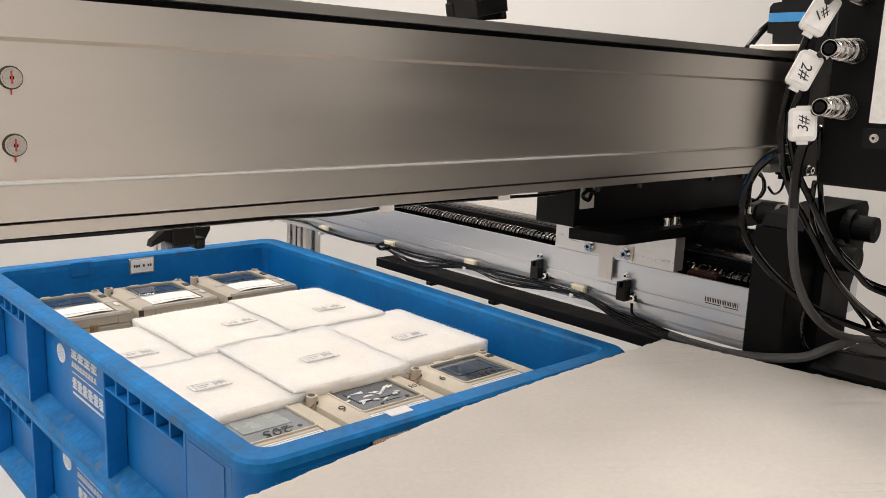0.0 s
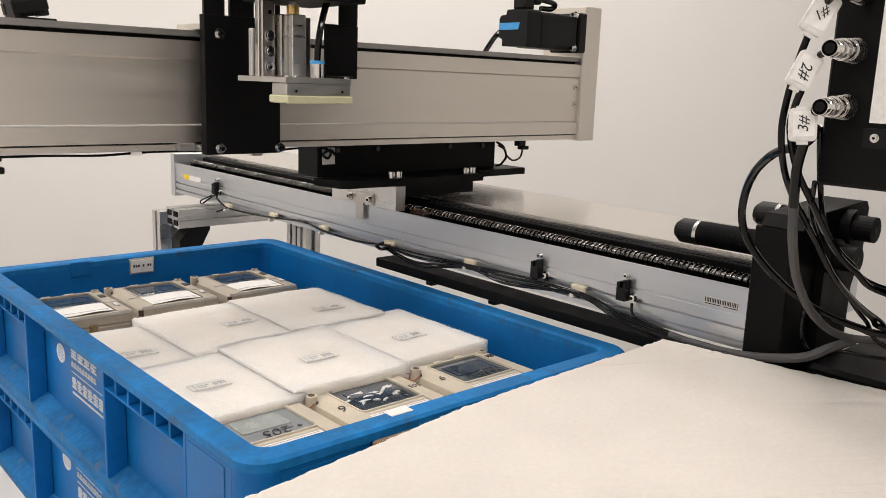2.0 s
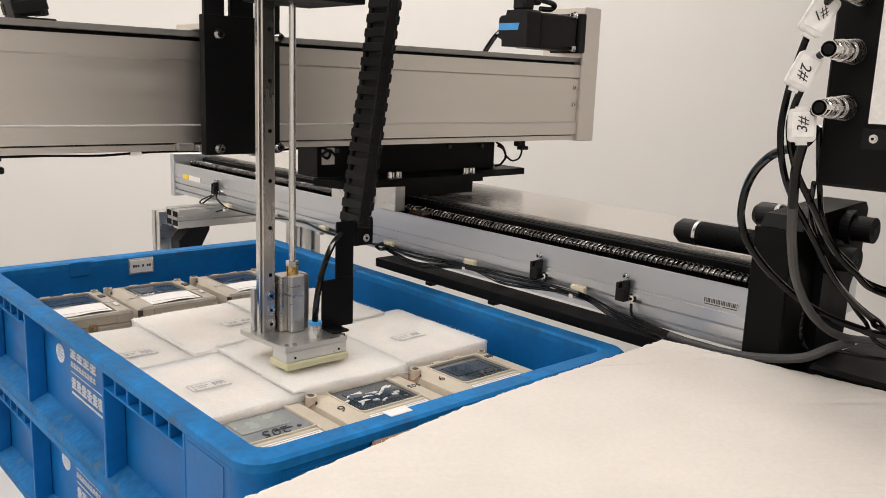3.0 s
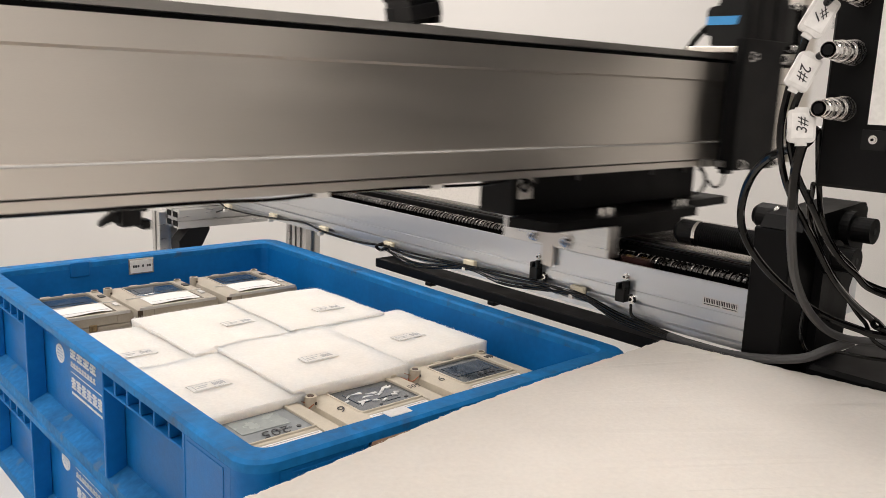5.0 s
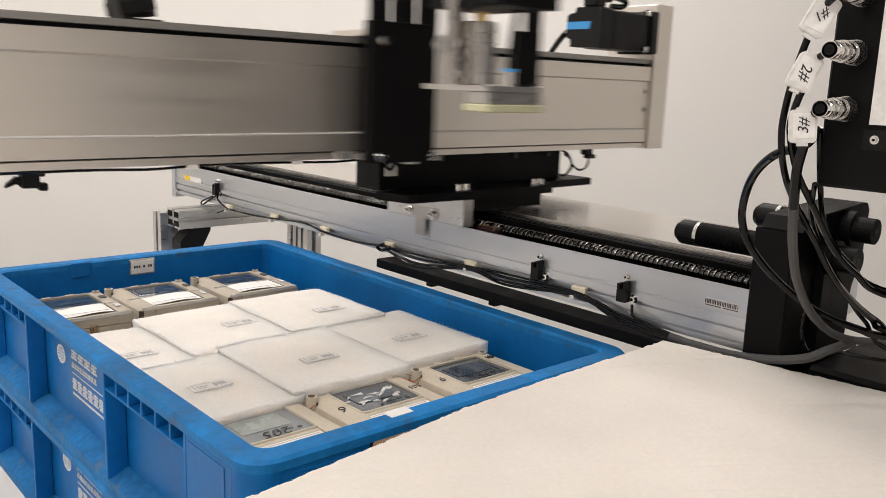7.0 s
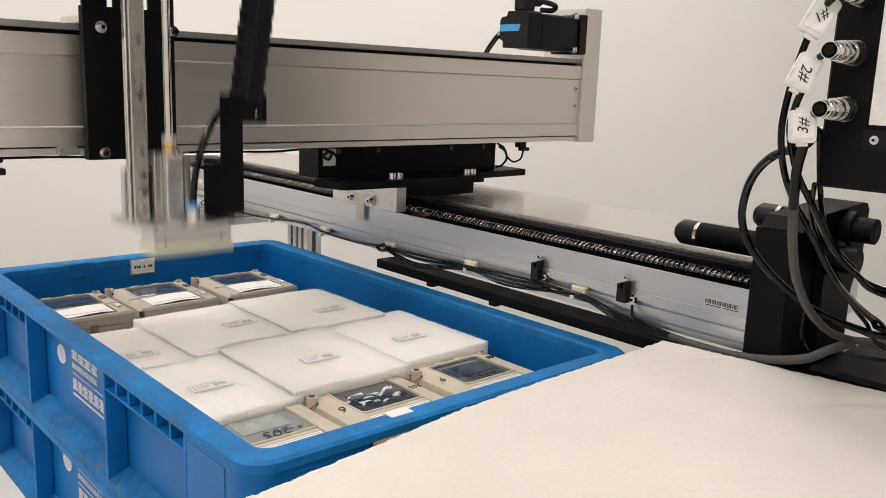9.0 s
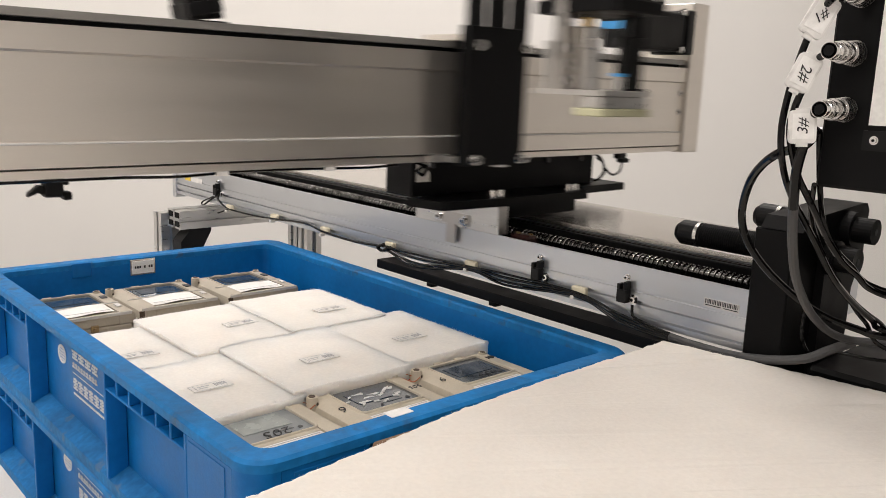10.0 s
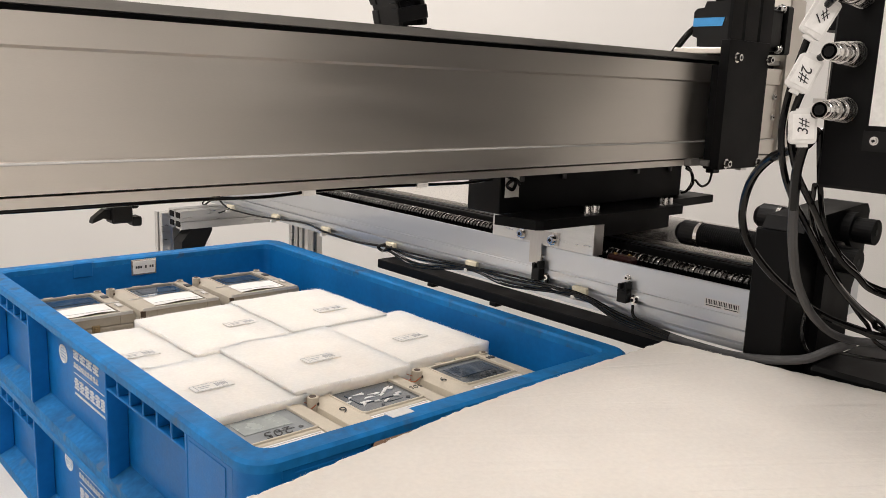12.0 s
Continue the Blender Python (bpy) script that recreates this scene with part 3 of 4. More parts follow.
for z, inset in ((FOAM_Z - .040, 0), (FOAM_Z - .003, .0), (FOAM_Z - .0008, .0012), (FOAM_Z, .0035)):
    mid = Vector((.05, -.3))
    loops.append([bm.verts.new((*(q + (mid - q).normalized() * inset * (1 + .6 * noise.noise(Vector((q.x * 250, q.y * 250, z * 300))))), z + .0006 * noise.noise(Vector((q.x * 200, q.y * 200, 9))))) for q in outline])
for a, b in zip(loops, loops[1:]):
    for k in range(n):
        bm.faces.new((a[k], a[(k + 1) % n], b[(k + 1) % n], b[k]))
bm.faces.new(loops[-1])
bm.faces.new(loops[0][::-1])
bmesh.ops.recalc_face_normals(bm, faces=bm.faces)
foam_sheet = thing("foam_sheet", "thick sheet of white packing foam on a carton", "foam sheet")
part("sheet", bm, FOAM_SHEET, foam_sheet)
verts, faces = [], []
for k, q in enumerate(outline):
    if q.y > -.135 and q.x > -.1:
        for _ in range(14):
            turn = random.uniform(-.3, 1.4)
            at = Vector((q.x + random.uniform(-.002, .002), q.y + random.uniform(-.0035, -.0005), FOAM_Z - random.uniform(.0004, .006)))
            fibre(verts, faces, at, (random.uniform(-.9, .9), math.cos(turn), math.sin(turn) * .7), random.uniform(.0005, .0018), .00008)
part("fuzz", from_lists(verts, faces), FIBRE, foam_sheet, "loose white fibres on the torn edge", kind="stuff")

# ---- linear rail ----
XR = .465
rail = thing("linear_rail", "long silver linear guide rail with ball screw and sensors", "linear rail")
prof = [(XR, .028), (XR, .034), (XR + .005, .035), (XR + .005, .038), (XR, .039), (XR, .047), (XR + .005, .0475), (XR + .005, .0505), (XR, .051), (XR, .060), (XR + .001, .0605), (XR + .001, .0625),
        (XR, .063), (XR, .0880), (XR + .0028, .0880), (XR + .0028, .066), (XR + .080, .066), (XR + .080, .098), (XR + .25, .098), (XR + .25, .028)]
bm = bmesh.new()
prism(bm, [(x, z + ZR) for x, z in prof], "y", -.112, 1.145)
part("body", bm, ALU_RAIL, rail)
part("cover_plate", B((XR + .077, -.112, ZR + .0985, XR + .252, 1.145, ZR + .1035)), ALU_COVER, rail, "flat silver cover plate")
part("channel_floor", B((XR + .0030, -.112, ZR + .0662, XR + .0798, 1.145, ZR + .070)), BLACK, rail)
part("guide_strip", B((XR + .060, -.112, ZR + .0702, XR + .0795, 1.145, ZR + .096), (XR + .052, -.112, ZR + .0702, XR + .0598, 1.145, ZR + .088), bevel=.001), BLACK, rail)
part("seal_strip", B((XR + .066, -.112, ZR + .0962, XR + .0695, 1.145, ZR + .0972), (XR + .0535, -.112, ZR + .0882, XR + .0565, 1.145, ZR + .0890)), BLACK_PLASTIC, rail)
part("inner_strip", B((XR + .0030, -.112, ZR + .0702, XR + .008, 1.145, ZR + .082)), BLACK, rail)
part("end_plate", B((XR - .003, 1.145, ZR + .02, XR + .255, 1.16, ZR + .106), bevel=.001), ALU_RAIL, rail)
bm = bmesh.new()
cyl(bm, (XR + .036, -.11, ZR + .0865), (XR + .036, 1.14, ZR + .0865), .0060, 16)
screw = part("ball_screw", bm, DARK_STEEL, rail, "dark threaded ball screw", smooth=True)
bm = bmesh.new()
pitch, seg = .0062, 12
coil = [Vector((XR + .036 + .0066 * math.cos(6.2832 * k / seg), -.109 + pitch * k / seg, ZR + .0865 + .0066 * math.sin(6.2832 * k / seg))) for k in range(int(1.248 / pitch * seg))]
tube(bm, coil, .0012, 5, smooth=False)
part("thread", bm, THREAD, screw, "bright helical thread", smooth=True)
part("support_bar", B((XR - .006, -.10, ZR + .003, XR + .03, .46, ZR + .0155), bevel=.001), BLACK, rail, "black support bar")
for y in (.22, .34, -.02):
    part("bar_nub", B((XR - .008, y - .006, ZR - .001, XR + .004, y + .006, ZR + .004), bevel=.001), BLACK, rail)
# near end: black block with a gusset that carries the two buffers
part("end_block", B((XR - .003, -.150, ZR - .10, XR + .05, -.1125, ZR + .150), bevel=.0015), BLACK, rail)
bm = bmesh.new()
prism(bm, [(XR - .003, ZR + .1505), (XR + .006, ZR + .162), (.582, ZR + .1695), (.593, ZR + .1690), (.5995, ZR + .1620), (.597, ZR + .118), (.580, ZR + .085), (.578, ZR + .0), (XR + .0505, ZR + .0), (XR + .0505, ZR + .1505)], "y", -.158, -.118)
part("gusset", bm, BLACK, rail, "black angled buffer bracket")
part("rail_foot", B((XR + .02, -.46, 0, .70, -.165, ZR + .026), bevel=.004), BLACK, rail, "black foot of the rail")


def buffer(x, z, y_tip):
    """A threaded shock absorber that points along the rail."""
    b = part("shock_absorber", C(((x, -.118, z), (x, y_tip - .026, z), .0120), seg=24), BLACK, rail, "black threaded shock absorber", smooth=True)
    bm = bmesh.new()
    k, y = 0, -.085
    while y < y_tip - .030:
        cyl(bm, (x, y, z), (x, y + .0011, z), .0130, 20)
        y += .0024
    part("thread", bm, BLACK, b)
    part("steel_ring", C(((x, y_tip - .0280, z), (x, y_tip - .0240, z), .0134), seg=24), CHROME, b)
    bm = bmesh.new()
    cyl(bm, (x, y_tip - .024, z), (x, y_tip - .006, z), .0132, 24)
    cyl(bm, (x, y_tip - .006, z), (x, y_tip, z), .0132, 24, .009)
    part("cap", bm, BLACK_PLASTIC, b)
    bm = bmesh.new()
    cyl(bm, (x, -.158, z), (x, -.167, z), .0168, 24)
    cyl(bm, (x, -.167, z), (x, -.185, z), .0122, 24)
    part("bore", C(((x, -.1848, z), (x, -.1853, z), .0032), seg=12), INK, b)
    part("lock_nut", bm, BLACK, b)


buffer(.520, ZR + .1225, .004)
buffer(.552, ZR + .1475, -.066)


def sensor(y, z):
    """A slotted light barrier with its bolt on the rail's side."""
    s = part("slot_sensor", B((XR - .010, y - .003, z - .011, XR - .0002, y + .009, z + .003), (XR - .010, y + .005, z + .003, XR - .0002, y + .009, z + .009),
                              (XR - .010, y - .003, z + .003, XR - .0002, y + .001, z + .012), bevel=.0006), BLACK_PLASTIC, rail, "black slotted sensor")
    socket_bolt(s, (XR - .0002, y - .0075, z - .007), (-1, 0, 0), .0036, .0045)
    socket_bolt(s, (XR - .0002, y + .0025, z + .0155), (-1, 0, 0), .0025, .0045)
    part("sensor_tab", B((XR - .003, y - .012, z - .010, XR - .0003, y - .003, z - .004), bevel=.0005), BLACK_PLASTIC, s)


for y, z in ((.1475, .0580), (.0235, .0582), (.958, .0575)):
    sensor(y, ZR + z)
for y, z in ((.912, .029), (.751, .034), (.598, .035), (.432, .0385), (.264, .0425), (.087, .0452)):
    c = part("cable_clip", B((XR - .007, y - .010, ZR + z - .004, XR - .0002, y + .010, ZR + z + .006), bevel=.0012), CREAM, rail, "cream nylon cable clip")
    part("clip_lug", B((XR - .010, y + .003, ZR + z - .009, XR - .001, y + .009, ZR + z - .0042), bevel=.0008), WHITE, c)


def cable(points, r, mat=BLACK_GLOSS, parent=rail, name="cable", label="", n=10):
    return part(name, T([(x, y, z + ZR) for x, y, z in points], r, 10, n), mat, parent, label, smooth=True)


cable([(.463, 1.056, .0031), (.463, .99, .035), (.462, .959, .0455), (.456, .945, .040), (.459, .912, .028), (.459, .821, .0285), (.457, .7478, .033), (.461, .6559, .0385), (.457, .5956, .0345), (.461, .5156, .0315), (.457, .4309, .0385)], .0017)
cable([(.462, .98, .042), (.458, 1.02, .024), (.459, .97, .012), (.459, .912, .027)], .0014)
for k, (dz, r) in enumerate(((.0, .0017), (-.003, .0015), (.003, .0014), (-.0055, .0016))):
    sag = (.0, .004, -.002, .006)[k]
    cable([(.458 - .001 * k, .436, .037 + dz * .4), (.458, .368, .033 + dz - sag), (.457, .263, .040 + dz * .5), (.457, .197, .040 + dz - sag * .6), (.457, .087, .0432 + dz * .5),
           (.457, .027, .031 + dz), (.457, -.037, .0245 + dz * .6), (.457, -.075, .0225 + dz * .4)], r)
cable([(.460, .0145, .046), (.455, .008, .036), (.457, -.01, .031), (.459, -.035, .027)], .0016)
cable([(.460, .138, .048), (.456, .120, .041), (.458, .087, .0445)], .0014)
cable([(.458, .440, .041), (.454, .452, .035), (.458, .447, .030), (.453, .434, .034), (.458, .425, .039)], .0022)
cable([(.458, -.036, .0246), (.457, -.0754, .0229), (.448, -.1291, .0295), (.442, -.1783, .043), (.449, -.1993, .0560), (.462, -.2133, .0640)], .0042, DARK_GREY, label="thick grey cable")
part("barcode_label", B((XR - .0006, -.104, ZR + .0635, XR - .0001, -.066, ZR + .0720)), STICKER_AND_SHINE, rail, "white barcode sticker")
part("barcode", B(*[(XR - .0010, -.103 + k * .0018, ZR + .0668, XR - .0005, -.103 + k * .0018 + (.0010 if k % 3 else .0005), ZR + .0712) for k in range(20)]), INK, rail)
part("barcode_text", B((XR - .0010, -.103, ZR + .0648, XR - .0005, -.088, ZR + .0656), (XR - .0010, -.085, ZR + .0648, XR - .0005, -.068, ZR + .0656)), INK, rail)
part("type_label", B((XR - .0006, 1.03, ZR + .060, XR - .0001, 1.08, ZR + .069)), PAPER, rail)
part("warning_label", B((XR - .0006, 1.081, ZR + .060, XR - .0001, 1.105, ZR + .0695)), YELLOW, rail, "yellow warning sticker")


# ---- frame of extrusions under the far end of the rail ----
def extrusion(name, axis, lo, hi, a, b, w, h, parent, label=""):
    """A slotted aluminium profile along an axis; a, b: its corner in the two other axes, in order."""
    g, d = .004, .008
    pts = [(a, b)]
    for f in (.25, .75) if w > .06 else (.5,):
        c = a + w * f
        pts += [(c - g, b), (c - g, b + d), (c + g, b + d), (c + g, b)]
    pts += [(a + w, b)]
    pts += [(a + w, b + h / 2 - g), (a + w - d, b + h / 2 - g), (a + w - d, b + h / 2 + g), (a + w, b + h / 2 + g), (a + w, b + h)]
    for f in (.75, .25) if w > .06 else (.5,):
        c = a + w * f
        pts += [(c + g, b + h), (c + g, b + h - d), (c - g, b + h - d), (c - g, b + h)]
    pts += [(a, b + h), (a, b + h / 2 + g), (a + d, b + h / 2 + g), (a + d, b + h / 2 - g), (a, b + h / 2 - g)]
    bm = bmesh.new()
    prism(bm, pts, axis, lo, hi)
    return part(name, bm, ALU_CUT, parent, label)


stand = thing("profile_stand", "grey aluminium profile stand under the rail", "stand")
cross = extrusion("crossbar", "x", .385, .68, .955, ZR - .012, .055, .034, stand, "slotted aluminium crossbar with an open end")
holes = B(*[(.3838, y, z, .3855, y + .0185, z + .0105) for y in (.9600, .9865) for z in (ZR - .0085, ZR + .0080)], bevel=.001)
part("profile_chamber", holes, BLACK, cross)
extrusion("upright", "z", 0, ZR + .012, .372, 1.0105, .034, .034, stand)
extrusion("middle_upright", "z", 0, ZR + .027, .535, .765, .030, .030, stand)
extrusion("middle_upright", "z", 0, ZR + .027, .535, .80, .030, .030, stand)
bm = bmesh.new()
prism(bm, [(.385, ZR - .055), (.425, ZR - .055), (.445, ZR - .018), (.445, ZR - .0125), (.405, ZR - .0125), (.385, ZR - .035)], "y", .955, .99)
part("angle_bracket", bm, BLACK_PLASTIC, stand, "black angle bracket")

# ---- gantry ----
gantry = thing("gantry_beam", "brushed aluminium gantry beam with servo motor on a carriage", "gantry")
prof = [(0, .1905), (0, .2099), (.0003, .2106), (.0010, .2112), (.0030, .2117), (.0030, .2820), (0, .2840), (0, .3045), (.014, .3045), (.014, .3160),
        (.08, .3160), (.08, .1815), (.003, .1815), (.003, .1885), (.012, .1885), (.012, .1905)]
bm = bmesh.new()
prism(bm, [(y, z + ZR) for y, z in prof], "x", -.55, .850)
part("beam", bm, ALU, gantry)
# Pale bead added to paint a constant highlight along the beam's lower lip.
part("edge_highlight", C(((-.549, -.0001, ZR + .2103), (.849, -.0001, ZR + .2103), .0010), seg=12), STICKER_AND_SHINE, gantry, "pale bead that paints the bright line along the lip", smooth=True)
part("cover_strip", B((-.549, .003, ZR + .3092, .849, .0139, ZR + .3159)), GREY_STRIP, gantry, "grey cover strip")
part("slot_lining", B((-.549, .0115, ZR + .3047, .849, .0138, ZR + .3090), (-.549, .0095, ZR + .1887, .849, .0118, ZR + .1903)), BLACK, gantry)
cap = part("end_cap", B((.850, -.004, ZR + .1795, .892, .085, ZR + .398), bevel=.0015), ALU, gantry, "silver end cap")
for z in (.2675, .2400, ):
    socket_bolt(gantry, (.842, .0028, ZR + z), (0, -1, 0), .0030, .003)
motor = part("motor", B((.739, -.005, ZR + .3265, .832, .051, ZR + .3815), bevel=.006, seg=3), BLACK_PLASTIC, gantry, "black servo motor")
part("flange", B((.832, -.009, ZR + .3235, .8495, .055, ZR + .3860), bevel=.002), BLACK_PLASTIC, motor)
bm = bmesh.new()
prism(bm, [(.053, ZR + .3405), (.046, ZR + .3385), (.045, ZR + .3275), (-.004, ZR + .3265), (-.007, ZR + .3295), (-.007, ZR + .3800), (-.004, ZR + .3830), (.036, ZR + .3830), (.039, ZR + .3755), (.049, ZR + .3745), (.053, ZR + .3700)], "x", .708, .7388)
part("encoder_housing", bm, BLACK_PLASTIC, motor)
bm = bmesh.new()
prism(bm, [(.0525, ZR + .3525), (.0525, ZR + .3630), (.0085, ZR + .3630), (.0115, ZR + .3525)], "x", .7072, .7079)
part("maker_label", bm, CYAN, motor, "plain bright blue label")
part("plug", B((.712, .004, ZR + .3832, .736, .030, ZR + .425), bevel=.003), BLACK_PLASTIC, motor)
part("motor_cable", T([(.736, .012, ZR + .399), (.762, .012, ZR + .4005), (.792, .014, ZR + .397), (.790, .018, ZR + .390), (.768, .022, ZR + .3890)], .0042), BLACK_GLOSS, motor, smooth=True)
part("cable_gland", C(((.736, .012, ZR + .399), (.752, .012, ZR + .400), .0075), seg=16), BLACK_PLASTIC, motor)
part("encoder_cable", T([(.714, .053, ZR + .352), (.707, .060, ZR + .342), (.702, .070, ZR + .326), (.700, .075, ZR + .3165)], .0042), BLACK_GLOSS, motor, smooth=True)
for z in (.3300, .3815):
    socket_bolt(motor, (.822, -.006, ZR + z), (-1, 0, 0), .0042, .008)
part("riser", B((.3690, .052, ZR + .1342, .711, .102, ZR + .1812), bevel=.001), BLACK, gantry, "black riser block")
bm = bmesh.new()
prism(bm, [(.364, .053), (.375, .004), (.383, .000), (.480, -.006), (.630, -.006), (.652, .030), (.765, .034), (.765, .165), (.463, .165), (.463, .056)], "z", ZR + .1237, ZR + .1340)
part("carriage_plate", bm, BLACK, gantry, "black carriage plate with cut corners")
part("side_block", B((XR - .004, -.005, ZR + .0882, XR + .014, .152, ZR + .1235), bevel=.0008), ALU_CUT, gantry, "machined aluminium side block")
part("slide_block", B((XR + .0142, .006, ZR + .106, XR + .155, .16, ZR + .1235)), BLACK, gantry)
flag = part("sensor_flag", B((XR - .0058, .044, ZR + .0915, XR - .0042, .108, ZR + .1065), (XR - .0058, .069, ZR + .066, XR - .0042, .087, ZR + .0915)), STEEL, gantry, "bent steel sensor flag")
for y in (.052, .100):
    socket_bolt(flag, (XR - .0058, y, ZR + .098), (-1, 0, 0), .0042, .0055)
for x in (.462, .4755, .605, .6185):
    b = part("cap_bolt", C(((x, .008, ZR + .1340), (x, .008, ZR + .1355), .0068), ((x, .008, ZR + .1355), (x, .008, ZR + .1430), .0054), seg=18), CHROME, gantry, "bright steel cap bolt")
    part("socket", C(((x, .008, ZR + .1425), (x, .008, ZR + .1432), .003), seg=6), BLACK, b)
part("screw_nut", B((XR + .018, -.040, ZR + .072, XR + .05, -.006, ZR + .0900), bevel=.003), RED_DARK, gantry, "dark red nut housing")
part("grease_nipple", C(((XR + .024, -.015, ZR + .090), (XR + .024, -.015, ZR + .092), .002), ((XR + .03, -.03, ZR + .090), (XR + .03, -.03, ZR + .092), .002)), BRASS, gantry)
part("tie_mount", B((.3760, .0500, ZR + .152, .3960, .0518, ZR + .175)), WHITE, gantry)
part("coiled_wire", T([(.340, .030, ZR + .1805), (.365, .046, ZR + .178), (.386, .047, ZR + .170), (.382, .046, ZR + .161), (.374, .047, ZR + .166), (.385, .046, ZR + .172), (.395, .048, ZR + .165)], .0018), BLACK_GLOSS, gantry, smooth=True)
for x in (.400, .470, .610, .680):
    part("tie_base", B((x - .003, .048, ZR + .168, x + .003, .0518, ZR + .1745), bevel=.001), DARK_GREY, gantry)
part("end_sensor", B((.744, .030, ZR + .170, .760, .042, ZR + .1813), (.752, .030, ZR + .1640, .768, .042, ZR + .170), bevel=.001), BLACK_PLASTIC, gantry)
part("sensor_wire", T([(.712, .05, ZR + .176), (.728, .05, ZR + .168), (.735, .05, ZR + .152), (.724, .05, ZR + .140), (.712, .05, ZR + .138)], .0018), BLACK_GLOSS, gantry, smooth=True)
part("sensor_wire", T([(.712, .046, ZR + .171), (.726, .046, ZR + .164), (.731, .046, ZR + .151), (.722, .046, ZR + .142)], .0018), BLACK_GLOSS, gantry, smooth=True)
part("sensor_wire", T([(.720, .036, ZR + .156), (.736, .036, ZR + .147), (.752, .036, ZR + .150), (.758, .036, ZR + .160), (.757, .036, ZR + .168)], .0016), BLACK_GLOSS, gantry, smooth=True)
part("under_wire", T([(x, .006, ZR + .1795 - .0015 * math.sin(x * 31)) for x in (-.4, -.25, -.1, .0, .06, .12, .2, .27, .31)], .0014), BLACK_GLOSS, gantry, smooth=True)
for x in (-.2, .10, .22):
    part("wire_clip", B((x - .006, .003, ZR + .177, x + .006, .012, ZR + .1813)), WHITE, gantry)
# clamp lever under the beam
lever = part("clamp", B((-.051, .024, ZR + .163, -.036, .037, ZR + .1813), (-.036, .025, ZR + .160, -.029, .036, ZR + .167), (-.036, .025, ZR + .173, -.031, .036, ZR + .1775), bevel=.001), BLACK_PLASTIC, gantry, "black clamp with a lever")
bm = bmesh.new()
prism(bm, [(-.050, ZR + .173), (-.055, ZR + .1735), (-.063, ZR + .1675), (-.064, ZR + .164), (-.056, ZR + .1670), (-.050, ZR + .165)], "y", .027, .034)
part("lever", bm, BLACK_PLASTIC, lever)
for z in (.264, .230):
    b = part("marked_screw", C(((-.1437, .0028, ZR + z), (-.1437, .0008, ZR + z), .0052), ((-.1437, .0008, ZR + z), (-.1437, .0002, ZR + z), .0042), seg=24), STEEL, gantry, "steel screw with a red paint mark")
    part("recess", C(((-.1437, .0029, ZR + z), (-.1437, .0024, ZR + z), .0060), seg=24), BROWN, b)
    part("socket", C(((-.1437, .0003, ZR + z), (-.1437, .0000, ZR + z), .0012), seg=6), BLACK, b)
    part("paint_mark", B((-.1441, -.0002, ZR + z - .0030, -.1434, .0001, ZR + z + .0034)), RED, b)
    part("paint_mark", B((-.1441, .0022, ZR + z - .0085, -.1434, .0027, ZR + z - .0056)), RED, b)


def chain_links(parent, path, width, thick, flip=False, name="chain_link"):
    """Separate overlapping links along a path in the xz plane; width across y or x."""
    for a, b in zip(path, path[1:]):
        a, b = Vector(a), Vector(b)
        d = (b - a)
        ln = d.length
        bm = bmesh.new()
        box(bm, -thick / 2, -width / 2, -ln * .08, thick / 2, -width / 2 + width * .14, ln * 1.08, bevel=.001)
        box(bm, -thick / 2, width / 2 - width * .14, -ln * .08, thick / 2, width / 2, ln * 1.08, bevel=.001)
        box(bm, -thick / 2 - .001, -width / 2 - .001, ln * .2, -thick / 2 + thick * .25, width / 2 + .001, ln * .8, bevel=.0008)
        box(bm, thick / 2 - thick * .25, -width / 2 - .001, ln * .2, thick / 2 + .001, width / 2 + .001, ln * .8, bevel=.0008)
        box(bm, -thick * .3, -width * .3, 0, thick * .3, width * .3, ln)
        ob = part(name, bm, BLACK_PLASTIC, parent)
        ob.matrix_basis = Matrix.Translation(a) @ d.to_track_quat("Z", "Y").to_matrix().to_4x4() @ (pose(0, 0, 0, 0, 0, 90) if flip else Matrix.Identity(4))


beam_chain = part("cable_chain", B((.004, .045, ZR + .316, .045, .078, ZR + .320), bevel=.001), BLACK_PLASTIC, gantry, "black plastic cable chain on the beam")
arc = [(.020 - .075 * (1 - math.cos(a)) - .01 * a, .060, ZR + .321 + .085 * math.sin(a)) for a in (radians(14 * k) for k in range(8))]
chain_links(beam_chain, arc, .034, .036)

# ---- pick head: its space has x = 0 at the plate's left edge and y = 0 at the beam's front ----
pick_head = thing("pick_head", "black pick head with vertical slide and suction gripper", "pick head")
plate = part("mounting_plate", B((0, -.03, ZR + .1785, .095, -.018, ZR + .333), bevel=.0004), BLACK, pick_head, "black mounting plate with two slots")
for x0, x1 in ((0, .0245), (.0312, .0608), (.0675, .095)):
    part("plate_tongue", B((x0, -.03, ZR + .3331, x1, -.0255, ZR + .46)), BLACK, plate)
part("plate_lip", B((.058, -.028, ZR + .1755, .072, -.02, ZR + .1783)), ALU_CUT, pick_head)
part("slider", B((.012, -.018, ZR + .1885, .090, -.001, ZR + .3040), bevel=.001), BLACK, pick_head, "black slider block")
part("slider_top", B((.004, -.0175, ZR + .3165, .10, .05, ZR + .3240), bevel=.001), ALU, pick_head)
part("slider_foot", B((-.022, -.006, ZR + .1815, -.002, .012, ZR + .1905), (-.002, -.017, ZR + .1815, .097, .0, ZR + .188), bevel=.001), GREY_STRIP, pick_head)
for x, z in ((.0175, .3125), (.0165, .1855), (.0935, .1850), (.0935, .3130)):
    socket_bolt(pick_head, (x, -.030, ZR + z), (0, -1, 0), .0042, .0065)
